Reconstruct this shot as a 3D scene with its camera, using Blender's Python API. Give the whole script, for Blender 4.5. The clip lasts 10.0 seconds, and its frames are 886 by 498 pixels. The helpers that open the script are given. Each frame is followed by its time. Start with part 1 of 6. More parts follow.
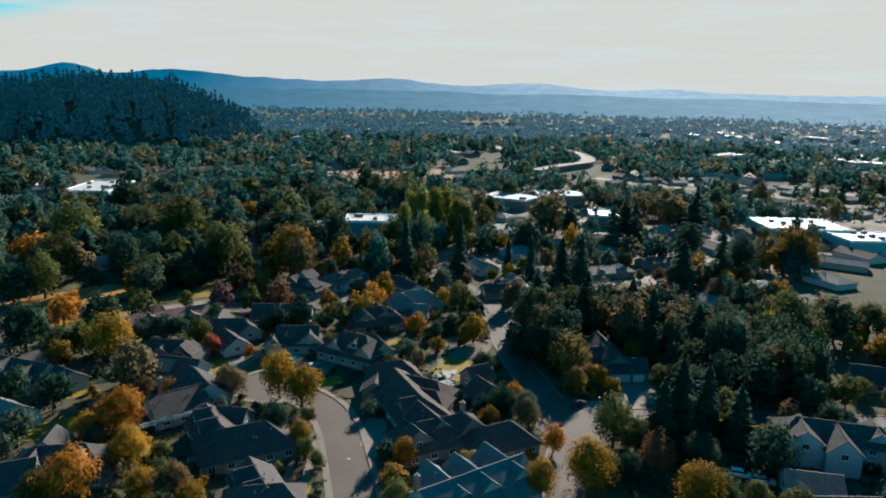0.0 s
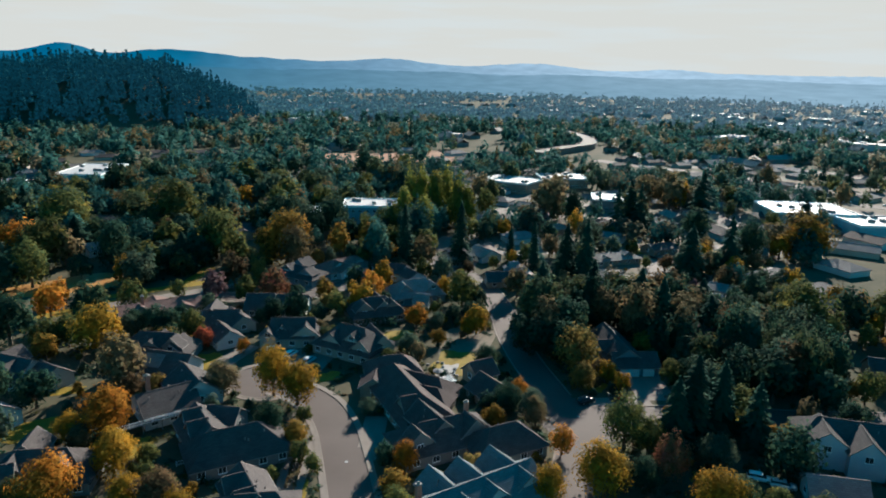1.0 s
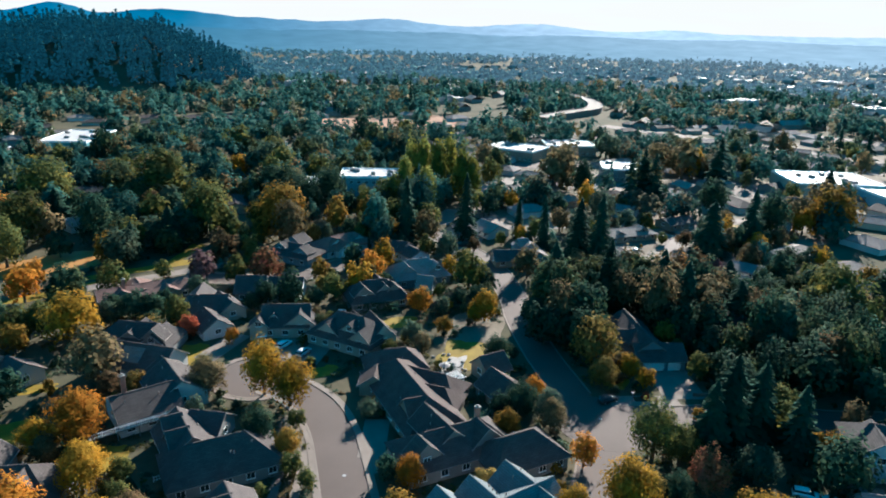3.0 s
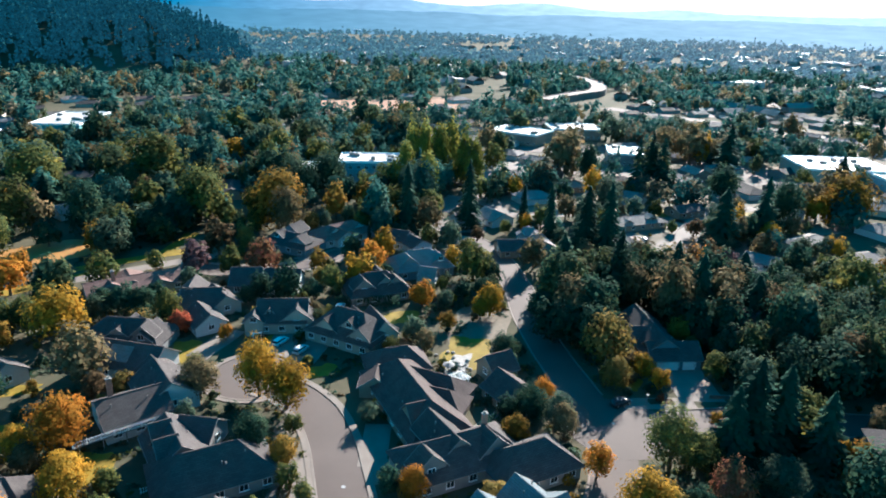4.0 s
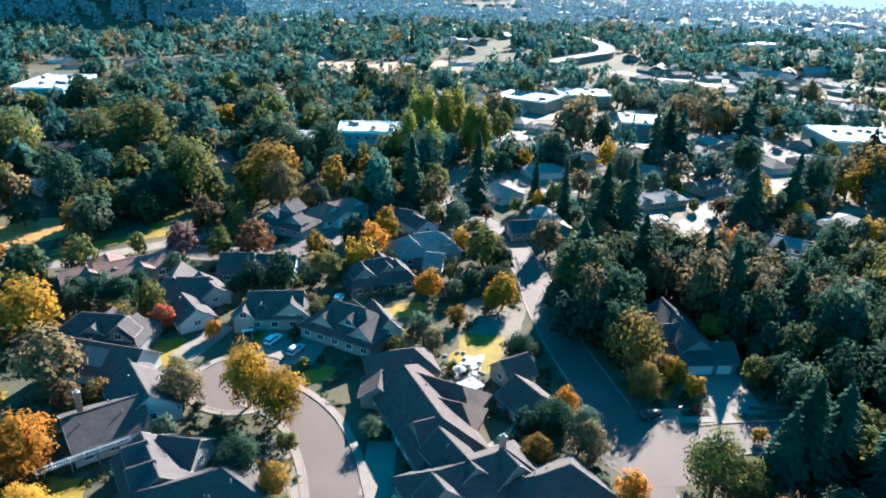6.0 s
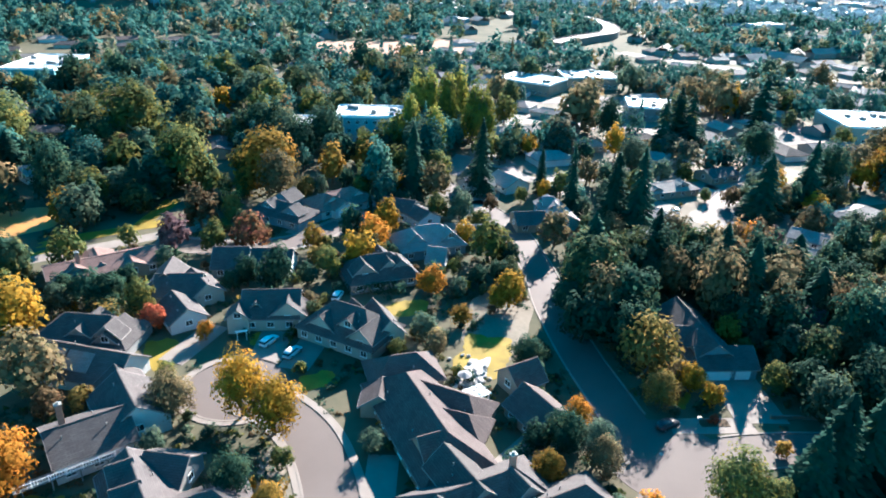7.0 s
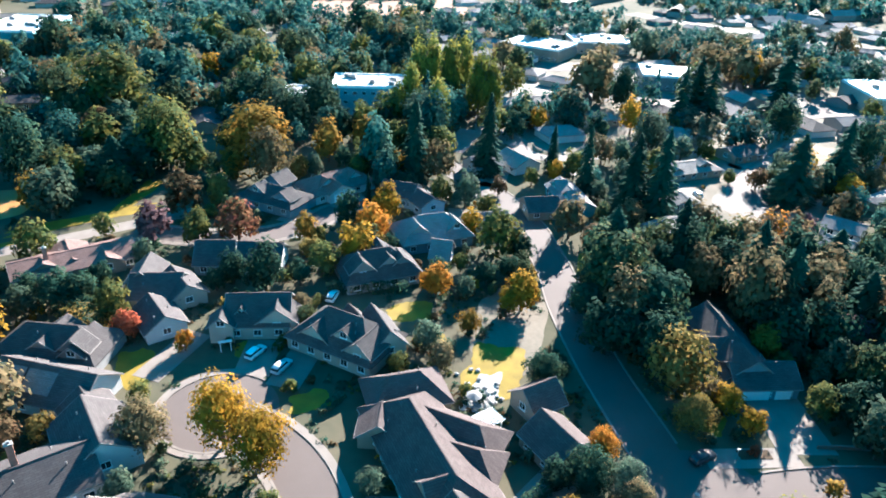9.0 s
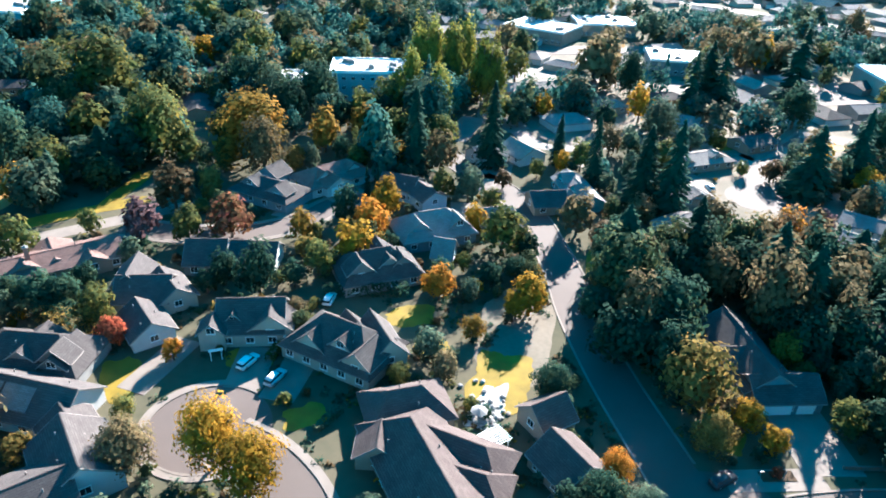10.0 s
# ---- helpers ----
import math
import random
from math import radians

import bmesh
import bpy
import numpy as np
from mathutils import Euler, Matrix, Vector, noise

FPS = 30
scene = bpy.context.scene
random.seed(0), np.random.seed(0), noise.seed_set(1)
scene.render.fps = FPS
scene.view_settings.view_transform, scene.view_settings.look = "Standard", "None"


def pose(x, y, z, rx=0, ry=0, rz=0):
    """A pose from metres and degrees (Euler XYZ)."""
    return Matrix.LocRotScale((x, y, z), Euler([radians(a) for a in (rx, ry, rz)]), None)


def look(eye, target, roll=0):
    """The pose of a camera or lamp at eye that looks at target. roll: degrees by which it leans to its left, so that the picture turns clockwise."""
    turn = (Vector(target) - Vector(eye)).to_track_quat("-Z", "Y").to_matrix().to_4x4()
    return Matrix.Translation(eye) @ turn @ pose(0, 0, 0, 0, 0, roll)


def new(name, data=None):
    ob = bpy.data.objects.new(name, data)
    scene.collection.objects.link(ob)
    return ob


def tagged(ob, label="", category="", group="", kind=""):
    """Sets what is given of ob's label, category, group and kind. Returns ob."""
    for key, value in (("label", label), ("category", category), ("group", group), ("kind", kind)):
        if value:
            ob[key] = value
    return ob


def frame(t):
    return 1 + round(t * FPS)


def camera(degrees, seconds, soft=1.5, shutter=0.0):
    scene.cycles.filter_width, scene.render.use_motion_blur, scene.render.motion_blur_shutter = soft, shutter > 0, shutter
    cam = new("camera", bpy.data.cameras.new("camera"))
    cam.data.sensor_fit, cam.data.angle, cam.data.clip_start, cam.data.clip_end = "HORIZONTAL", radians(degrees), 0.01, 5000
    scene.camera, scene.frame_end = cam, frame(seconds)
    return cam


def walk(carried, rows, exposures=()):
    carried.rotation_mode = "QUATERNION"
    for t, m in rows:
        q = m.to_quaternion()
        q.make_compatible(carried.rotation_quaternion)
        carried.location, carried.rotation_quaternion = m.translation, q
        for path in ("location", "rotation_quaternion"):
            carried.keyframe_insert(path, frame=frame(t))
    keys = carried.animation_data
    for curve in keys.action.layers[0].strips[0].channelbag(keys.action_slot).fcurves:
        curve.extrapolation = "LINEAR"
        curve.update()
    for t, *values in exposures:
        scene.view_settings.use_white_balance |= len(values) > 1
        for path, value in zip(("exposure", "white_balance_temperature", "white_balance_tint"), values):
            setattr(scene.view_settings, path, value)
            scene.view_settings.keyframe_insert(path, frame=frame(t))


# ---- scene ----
cam = camera(66.0, 10.0, soft=1.9)
PATH = [
    (0, (-2.343, -20.099, 73.715), (-2.015, -18.178, 73.269), 1.4),
    (0.5, (-1.932, -15.832, 73.724), (-1.602, -13.917, 73.251), 1.4),
    (1, (-1.605, -11.56, 73.754), (-1.275, -9.651, 73.255), 1.4),
    (1.5, (-1.281, -7.325, 73.78), (-0.951, -5.424, 73.254), 1.4),
    (2, (-1.019, -3.146, 73.794), (-0.689, -1.252, 73.243), 1.4),
    (2.5, (-0.793, 1.056, 73.834), (-0.463, 2.943, 73.258), 1.4),
    (4, (-0.167, 13.813, 73.916), (0.162, 15.675, 73.263), 1.6),
    (4.5, (0.025, 18.116, 73.971), (0.353, 19.968, 73.292), 1.6),
    (5, (0.191, 22.361, 74.033), (0.519, 24.203, 73.328), 1.7),
    (5.5, (0.283, 26.565, 74.111), (0.611, 28.397, 73.38), 1.8),
    (7, (0.796, 39.21, 74.545), (1.123, 41.008, 73.734), 2.1),
    (7.5, (1.088, 43.5, 74.704), (1.415, 45.287, 73.866), 2.2),
    (8, (1.477, 47.759, 74.888), (1.803, 49.533, 74.025), 2.2),
    (8.5, (1.871, 51.923, 75.065), (2.196, 53.684, 74.175), 2.3),
    (9, (2.24, 56.055, 75.221), (2.564, 57.803, 74.305), 2.4),
    (9.5, (2.592, 60.192, 75.369), (2.916, 61.927, 74.427), 2.5),
    (10, (2.951, 64.361, 75.461), (3.274, 66.082, 74.494), 2.6),
]
EXPOSURES = [(0, 1.5, 5000, 1), (2.5, 1.88, 4900, 3), (5, 2.7, 4750, 5), (7.5, 3.1, 4750, 6), (10, 3.15, 4750, 6)]
walk(cam, [(t, look(e, g, r)) for t, e, g, r in PATH], EXPOSURES)

# ---- light ----
SUN_AZ, SUN_EL = 32.0, 23.0
sun_dir = Vector((math.sin(radians(SUN_AZ)) * math.cos(radians(SUN_EL)), math.cos(radians(SUN_AZ)) * math.cos(radians(SUN_EL)), math.sin(radians(SUN_EL))))
world = bpy.data.worlds.new("sky")
scene.world = world
world.use_nodes = True
wn, wl = world.node_tree.nodes, world.node_tree.links
wn.clear()
w_out, w_bg, w_sky = wn.new("ShaderNodeOutputWorld"), wn.new("ShaderNodeBackground"), wn.new("ShaderNodeTexSky")
w_sky.sky_type = "NISHITA"
w_sky.sun_disc = False
w_sky.sun_elevation, w_sky.sun_rotation = radians(SUN_EL), radians(SUN_AZ)
w_sky.altitude, w_sky.air_density, w_sky.dust_density, w_sky.ozone_density = 100, 1.0, 0.3, 2.0
w_tc, w_sep, w_dot = wn.new("ShaderNodeTexCoord"), wn.new("ShaderNodeSeparateXYZ"), wn.new("ShaderNodeVectorMath")
w_low, w_rng, w_haze = wn.new("ShaderNodeMath"), wn.new("ShaderNodeMapRange"), wn.new("ShaderNodeMixRGB")
wl.new(w_tc.outputs["Generated"], w_sep.inputs[0]), wl.new(w_tc.outputs["Generated"], w_dot.inputs[0])
w_dot.operation = "DOT_PRODUCT"
w_dot.inputs[1].default_value = (math.sin(radians(SUN_AZ)), math.cos(radians(SUN_AZ)), 0)
# white haze along the horizon, deeper towards the sun
w_low.operation = "MULTIPLY_ADD"
w_low.inputs[1].default_value = -0.3
wl.new(w_dot.outputs["Value"], w_low.inputs[0]), wl.new(w_sep.outputs["Z"], w_low.inputs[2])
w_rng.inputs[1].default_value, w_rng.inputs[2].default_value = -0.11, -0.072
w_rng.inputs[3].default_value, w_rng.inputs[4].default_value = 1.0, 0.0
w_rng.interpolation_type = "SMOOTHSTEP"
wl.new(w_low.outputs[0], w_rng.inputs[0])
w_haze.inputs[2].default_value = (5.6, 4.62, 3.5, 1)
# deep teal cast of the clear upper air
w_cast = wn.new("ShaderNodeMixRGB")
w_cast.blend_type = "MULTIPLY"
w_cast.inputs["Fac"].default_value, w_cast.inputs[2].default_value = 1.0, (0.13, 0.78, 0.74, 1)
wl.new(w_sky.outputs[0], w_cast.inputs[1])
wl.new(w_rng.outputs[0], w_haze.inputs["Fac"]), wl.new(w_cast.outputs[0], w_haze.inputs[1])
# thin streaks of cloud
w_map, w_noise, w_ramp, w_mix = wn.new("ShaderNodeMapping"), wn.new("ShaderNodeTexNoise"), wn.new("ShaderNodeValToRGB"), wn.new("ShaderNodeMixRGB")
w_map.inputs["Scale"].default_value = (3.0, 3.0, 30)
w_noise.inputs["Scale"].default_value, w_noise.inputs["Detail"].default_value = 1.7, 7
w_ramp.color_ramp.elements[0].position, w_ramp.color_ramp.elements[1].position = 0.46, 0.62
w_mix.inputs[2].default_value = (5.6, 4.8, 3.8, 1)
wl.new(w_tc.outputs["Generated"], w_map.inputs["Vector"]), wl.new(w_map.outputs[0], w_noise.inputs["Vector"])
w_belt, w_thin = wn.new("ShaderNodeMapRange"), wn.new("ShaderNodeMath")
w_belt.inputs[1].default_value, w_belt.inputs[2].default_value, w_belt.inputs[3].default_value, w_belt.inputs[4].default_value = 0.11, 0.2, 1.0, 0.0
w_thin.operation = "MULTIPLY"
wl.new(w_sep.outputs["Z"], w_belt.inputs[0]), wl.new(w_noise.outputs["Fac"], w_ramp.inputs["Fac"])
wl.new(w_ramp.outputs["Color"], w_thin.inputs[0]), wl.new(w_belt.outputs[0], w_thin.inputs[1]), wl.new(w_thin.outputs[0], w_mix.inputs["Fac"])
wl.new(w_haze.outputs[0], w_mix.inputs[1]), wl.new(w_mix.outputs[0], w_bg.inputs["Color"])
w_bg.inputs["Strength"].default_value = 0.05
wl.new(w_bg.outputs[0], w_out.inputs[0])
sun = new("sun", bpy.data.lights.new("sun", "SUN"))
sun.data.energy, sun.data.angle, sun.data.color = 5.0, radians(0.6), (1.0, 0.76, 0.54)
sun.matrix_world = look(sun_dir * 300, (0, 0, 0))


# ---- materials ----
def material(name, a, b, rough=0.8, scale=0.6, fine=8.0, bump=0.3, metal=0.0, spread=0.12, spec=0.4):
    """Two colours mixed by coarse and fine noise, an object-wise shift of value and fine relief."""
    m = bpy.data.materials.new(name)
    m.use_nodes = True
    n, l = m.node_tree.nodes, m.node_tree.links
    p = n["Principled BSDF"]
    tc, n1, n2, mix, add = n.new("ShaderNodeTexCoord"), n.new("ShaderNodeTexNoise"), n.new("ShaderNodeTexNoise"), n.new("ShaderNodeMixRGB"), n.new("ShaderNodeMath")
    info, hsv, rng = n.new("ShaderNodeObjectInfo"), n.new("ShaderNodeHueSaturation"), n.new("ShaderNodeMapRange")
    n1.inputs["Scale"].default_value, n1.inputs["Detail"].default_value = scale, 4
    n2.inputs["Scale"].default_value, n2.inputs["Detail"].default_value = fine, 5
    add.operation = "MULTIPLY_ADD"
    add.inputs[1].default_value = 0.55
    l.new(tc.outputs["Object"], n1.inputs["Vector"]), l.new(tc.outputs["Object"], n2.inputs["Vector"])
    l.new(n2.outputs["Fac"], add.inputs[0])
    half = n.new("ShaderNodeMath")
    half.operation = "MULTIPLY_ADD"
    half.inputs[1].default_value, half.inputs[2].default_value = 1.5, -0.52
    l.new(n1.outputs["Fac"], half.inputs[0]), l.new(half.outputs[0], add.inputs[2])
    add.use_clamp = True
    l.new(add.outputs[0], mix.inputs["Fac"])
    mix.inputs[1].default_value, mix.inputs[2].default_value = (*a, 1), (*b, 1)
    rng.inputs[3].default_value, rng.inputs[4].default_value = 1 - spread, 1 + spread
    l.new(info.outputs["Random"], rng.inputs[0]), l.new(rng.outputs[0], hsv.inputs["Value"])
    l.new(mix.outputs[0], hsv.inputs["Color"]), l.new(hsv.outputs[0], p.inputs["Base Color"])
    p.inputs["Roughness"].default_value, p.inputs["Metallic"].default_value = rough, metal
    p.inputs["Specular IOR Level"].default_value = spec
    if bump:
        bp = n.new("ShaderNodeBump")
        bp.inputs["Strength"].default_value, bp.inputs["Distance"].default_value = bump, 0.05
        l.new(n2.outputs["Fac"], bp.inputs["Height"]), l.new(bp.outputs[0], p.inputs["Normal"])
    return m


def shingles(name, a, b):
    """Asphalt shingles in courses along the ridge."""
    m = material(name, a, b, 0.85, 0.35, 3.0, 0.0, spread=0.1, spec=0.06)
    n, l = m.node_tree.nodes, m.node_tree.links
    tc, brick, mix, bp, old = n.new("ShaderNodeTexCoord"), n.new("ShaderNodeTexBrick"), n.new("ShaderNodeMixRGB"), n.new("ShaderNodeBump"), n["Hue/Saturation/Value"]
    brick.inputs["Color1"].default_value, brick.inputs["Color2"].default_value, brick.inputs["Mortar"].default_value = (1, 1, 1, 1), (0.72, 0.72, 0.72, 1), (0.45, 0.45, 0.45, 1)
    brick.inputs["Scale"].default_value, brick.inputs["Brick Width"].default_value, brick.inputs["Row Height"].default_value = 1.0, 0.9, 0.3
    brick.inputs["Mortar Size"].default_value = 0.03
    l.new(tc.outputs["Object"], brick.inputs["Vector"])
    mix.blend_type = "MULTIPLY"
    mix.inputs["Fac"].default_value = 0.75
    l.new(old.outputs[0], mix.inputs[1]), l.new(brick.outputs["Color"], mix.inputs[2])
    l.new(mix.outputs[0], n["Principled BSDF"].inputs["Base Color"])
    bp.inputs["Strength"].default_value, bp.inputs["Distance"].default_value = 0.5, 0.04
    l.new(brick.outputs["Fac"], bp.inputs["Height"]), l.new(bp.outputs[0], n["Principled BSDF"].inputs["Normal"])
    return m


def foliage(name, a, b, c, through_light=0.42, patches=1.6):
    """Leaves: three hues by leaf and by tree, with light shining through."""
    m = bpy.data.materials.new(name)
    m.use_nodes = True
    n, l = m.node_tree.nodes, m.node_tree.links
    p, out = n["Principled BSDF"], n["Material Output"]
    geo, info, ramp, hsv, rng = n.new("ShaderNodeNewGeometry"), n.new("ShaderNodeObjectInfo"), n.new("ShaderNodeValToRGB"), n.new("ShaderNodeHueSaturation"), n.new("ShaderNodeMapRange")
    tc, ns, mad = n.new("ShaderNodeTexCoord"), n.new("ShaderNodeTexNoise"), n.new("ShaderNodeMath")
    ns.inputs["Scale"].default_value = patches
    l.new(tc.outputs["Object"], ns.inputs["Vector"])
    mad.operation, mad.use_clamp = "MULTIPLY_ADD", True
    mad.inputs[1].default_value = 0.32
    sh = n.new("ShaderNodeMath")
    sh.operation = "MULTIPLY_ADD"
    sh.inputs[1].default_value, sh.inputs[2].default_value = 0.9, -0.13
    l.new(ns.outputs["Fac"], sh.inputs[0])
    l.new(geo.outputs["Random Per Island"], mad.inputs[0]), l.new(sh.outputs[0], mad.inputs[2])
    l.new(mad.outputs[0], ramp.inputs["Fac"])
    e = ramp.color_ramp.elements
    e[0].color, e[1].color = (*a, 1), (*c, 1)
    e[0].position, e[1].position = 0.1, 0.9
    e.new(0.5).color = (*b, 1)
    rng.inputs[3].default_value, rng.inputs[4].default_value = 0.75, 1.25
    l.new(info.outputs["Random"], rng.inputs[0]), l.new(rng.outputs[0], hsv.inputs["Value"])
    l.new(ramp.outputs[0], hsv.inputs["Color"]), l.new(hsv.outputs[0], p.inputs["Base Color"])
    p.inputs["Roughness"].default_value, p.inputs["Specular IOR Level"].default_value = 0.9, 0.02
    tr, mx = n.new("ShaderNodeBsdfTranslucent"), n.new("ShaderNodeMixShader")
    l.new(hsv.outputs[0], tr.inputs["Color"])
    mx.inputs[0].default_value = through_light
    l.new(p.outputs[0], mx.inputs[1]), l.new(tr.outputs[0], mx.inputs[2]), l.new(mx.outputs[0], out.inputs["Surface"])
    return m


LEAF = {
    "olive": foliage("leaf_olive", (0.035, 0.064, 0.03), (0.09, 0.098, 0.03), (0.26, 0.19, 0.03)),
    "olivedark": foliage("leaf_olive_dark", (0.022, 0.05, 0.032), (0.05, 0.07, 0.034), (0.20, 0.155, 0.042)),
    "dark": foliage("leaf_dark_green", (0.016, 0.042, 0.03), (0.029, 0.061, 0.04), (0.095, 0.10, 0.038)),
    "sage": foliage("leaf_sage", (0.035, 0.068, 0.05), (0.07, 0.10, 0.065), (0.16, 0.16, 0.09)),
    "gold": foliage("leaf_gold", (0.11, 0.09, 0.02), (0.30, 0.175, 0.017), (0.46, 0.225, 0.014)),
    "amber": foliage("leaf_amber", (0.08, 0.085, 0.03), (0.20, 0.145, 0.04), (0.35, 0.205, 0.05)),
    "orange": foliage("leaf_orange", (0.16, 0.10, 0.018), (0.38, 0.17, 0.02), (0.52, 0.16, 0.015)),
    "rust": foliage("leaf_rust", (0.075, 0.07, 0.018), (0.20, 0.125, 0.022), (0.33, 0.15, 0.02)),
    "coral": foliage("leaf_coral", (0.16, 0.06, 0.03), (0.34, 0.09, 0.045), (0.45, 0.12, 0.06)),
    "redtop": foliage("leaf_red", (0.07, 0.07, 0.028), (0.17, 0.08, 0.04), (0.34, 0.10, 0.075)),
    "tan": foliage("leaf_tan", (0.055, 0.066, 0.034), (0.15, 0.115, 0.058), (0.27, 0.185, 0.092)),
    "brown": foliage("leaf_brown", (0.05, 0.042, 0.024), (0.10, 0.07, 0.035), (0.17, 0.09, 0.05)),
    "mauve": foliage("leaf_mauve", (0.07, 0.045, 0.05), (0.13, 0.08, 0.085), (0.2, 0.13, 0.12)),
    "fir": foliage("needle_fir", (0.010, 0.032, 0.026), (0.02, 0.048, 0.033), (0.05, 0.072, 0.038), 0.15),
    "poplar": foliage("leaf_poplar", (0.06, 0.10, 0.035), (0.18, 0.17, 0.03), (0.36, 0.28, 0.04)),
    # air haze put into the leaf colour as a blue-green tint
    "far": foliage("leaf_far_haze", (0.022, 0.075, 0.07), (0.042, 0.105, 0.085), (0.12, 0.15, 0.085), 0.3),
}
# leaf colours of the woods, shifted bluer to stand for haze
WOODS = {
    "far": foliage("woods_far_haze", (0.02, 0.072, 0.07), (0.042, 0.105, 0.09), (0.10, 0.145, 0.095), 0.35, 0.14),
    "olive": foliage("woods_olive", (0.035, 0.075, 0.05), (0.085, 0.11, 0.055), (0.19, 0.165, 0.06), 0.4, 0.14),
    "tan": foliage("woods_tan", (0.06, 0.085, 0.06), (0.14, 0.13, 0.085), (0.24, 0.18, 0.11), 0.4, 0.14),
    "dark": foliage("woods_dark", (0.013, 0.045, 0.04), (0.026, 0.065, 0.052), (0.06, 0.09, 0.055), 0.35, 0.14),
    "rust": foliage("woods_rust", (0.05, 0.07, 0.04), (0.13, 0.105, 0.05), (0.25, 0.14, 0.055), 0.4, 0.14),
}
BARK = material("bark", (0.06, 0.045, 0.03), (0.14, 0.105, 0.075), 0.9, 2.0, 12.0, 0.6)
ROOF = {
    "slate": shingles("roof_slate", (0.064, 0.055, 0.053), (0.100, 0.089, 0.084)),
    "grey": shingles("roof_grey", (0.070, 0.061, 0.059), (0.110, 0.097, 0.092)),
    "lightgrey": shingles("roof_light_grey", (0.189, 0.171, 0.162), (0.271, 0.244, 0.232)),
    "bluegrey": shingles("roof_blue_grey", (0.121, 0.143, 0.152), (0.184, 0.207, 0.215)),
    "brown": shingles("roof_brown", (0.080, 0.061, 0.056), (0.126, 0.100, 0.092)),
    "redbrown": shingles("roof_red_brown", (0.143, 0.090, 0.076), (0.226, 0.149, 0.128)),
    "beige": shingles("roof_beige", (0.230, 0.200, 0.174), (0.315, 0.276, 0.245)),
}
WALL = {
    "cream": material("wall_cream", (0.300, 0.262, 0.210), (0.375, 0.338, 0.277), 0.85, 0.5, 6, 0.2),
    "white": material("wall_white", (0.375, 0.367, 0.352), (0.465, 0.458, 0.435), 0.8, 0.5, 6, 0.2),
    "tan": material("wall_tan", (0.195, 0.150, 0.109), (0.270, 0.217, 0.165), 0.85, 0.5, 6, 0.2),
    "grey": material("wall_grey", (0.135, 0.135, 0.131), (0.203, 0.199, 0.188), 0.85, 0.5, 6, 0.2),
    "bluegrey": material("wall_blue_grey", (0.112, 0.158, 0.180), (0.173, 0.217, 0.240), 0.85, 0.5, 6, 0.2),
    "bluewhite": material("wall_pale_blue", (0.255, 0.307, 0.330), (0.330, 0.383, 0.405), 0.85, 0.5, 6, 0.2),
    "teal": material("wall_teal", (0.060, 0.195, 0.210), (0.098, 0.262, 0.277), 0.8, 0.5, 6, 0.2),
}
TRIM = material("trim_white", (0.7, 0.69, 0.66), (0.82, 0.81, 0.78), 0.5, 1, 10, 0.05)
EAVES = material("eaves_paint", (0.16, 0.14, 0.125), (0.24, 0.215, 0.195), 0.7, 1, 10, 0.05, spec=0.15)
BRICK = material("chimney_brick", (0.22, 0.10, 0.07), (0.36, 0.18, 0.13), 0.85, 2, 14, 0.4)
METAL = material("vent_metal", (0.16, 0.16, 0.16), (0.26, 0.26, 0.255), 0.6, 3, 12, 0.1, 0.3)
GLASS = bpy.data.materials.new("window_glass")
GLASS.use_nodes = True
GLASS.node_tree.nodes["Principled BSDF"].inputs["Base Color"].default_value = (0.02, 0.03, 0.035, 1)
GLASS.node_tree.nodes["Principled BSDF"].inputs["Roughness"].default_value = 0.06
ASPHALT = material("asphalt", (0.076, 0.058, 0.05), (0.11, 0.087, 0.075), 0.85, 0.08, 5, 0.25, spread=0.02, spec=0.2)
CONCRETE = material("concrete", (0.145, 0.121, 0.102), (0.205, 0.176, 0.15), 0.9, 0.3, 7, 0.2, spread=0.06, spec=0.15)
LOT = material("pale_lot", (0.11, 0.09, 0.078), (0.18, 0.148, 0.128), 0.9, 0.05, 2, 0.2, spread=0.1, spec=0.1)
PALE = material("pale_membrane", (0.33, 0.315, 0.3), (0.44, 0.425, 0.405), 0.7, 0.12, 2, 0.1, spread=0.05)
SOIL = material("garden_soil", (0.05, 0.036, 0.024), (0.12, 0.085, 0.055), 0.95, 0.4, 6, 0.5, spec=0.05)
GRASS = material("lawn_grass", (0.11, 0.082, 0.016), (0.25, 0.175, 0.018), 0.8, 0.25, 9, 0.6, spread=0.1, spec=0.08)
YARD = material("dry_yard", (0.085, 0.078, 0.055), (0.22, 0.185, 0.145), 0.95, 0.06, 1.2, 0.3, spread=0.05, spec=0.05)
STRAW = material("dry_field", (0.22, 0.13, 0.085), (0.33, 0.21, 0.14), 0.95, 0.03, 1.5, 0.3, spec=0.05)
# brown water, with the reflected brown of the trees put into its base colour
WATER = material("pond_water", (0.24, 0.125, 0.04), (0.32, 0.18, 0.055), 0.5, 0.2, 1.5, 0.05, spec=0.1)
GROUND = material("ground_cover", (0.04, 0.048, 0.03), (0.12, 0.10, 0.066), 0.95, 0.035, 0.5, 0.6, spread=0, spec=0.03)
STONE = material("garden_stone", (0.16, 0.15, 0.135), (0.34, 0.32, 0.295), 0.9, 1, 8, 0.4)
TYRE = material("tyre_rubber", (0.02, 0.02, 0.02), (0.035, 0.035, 0.035), 0.8, 3, 20, 0.2)
RIM = material("wheel_rim", (0.4, 0.4, 0.4), (0.55, 0.55, 0.55), 0.3, 3, 20, 0.0, 0.9)
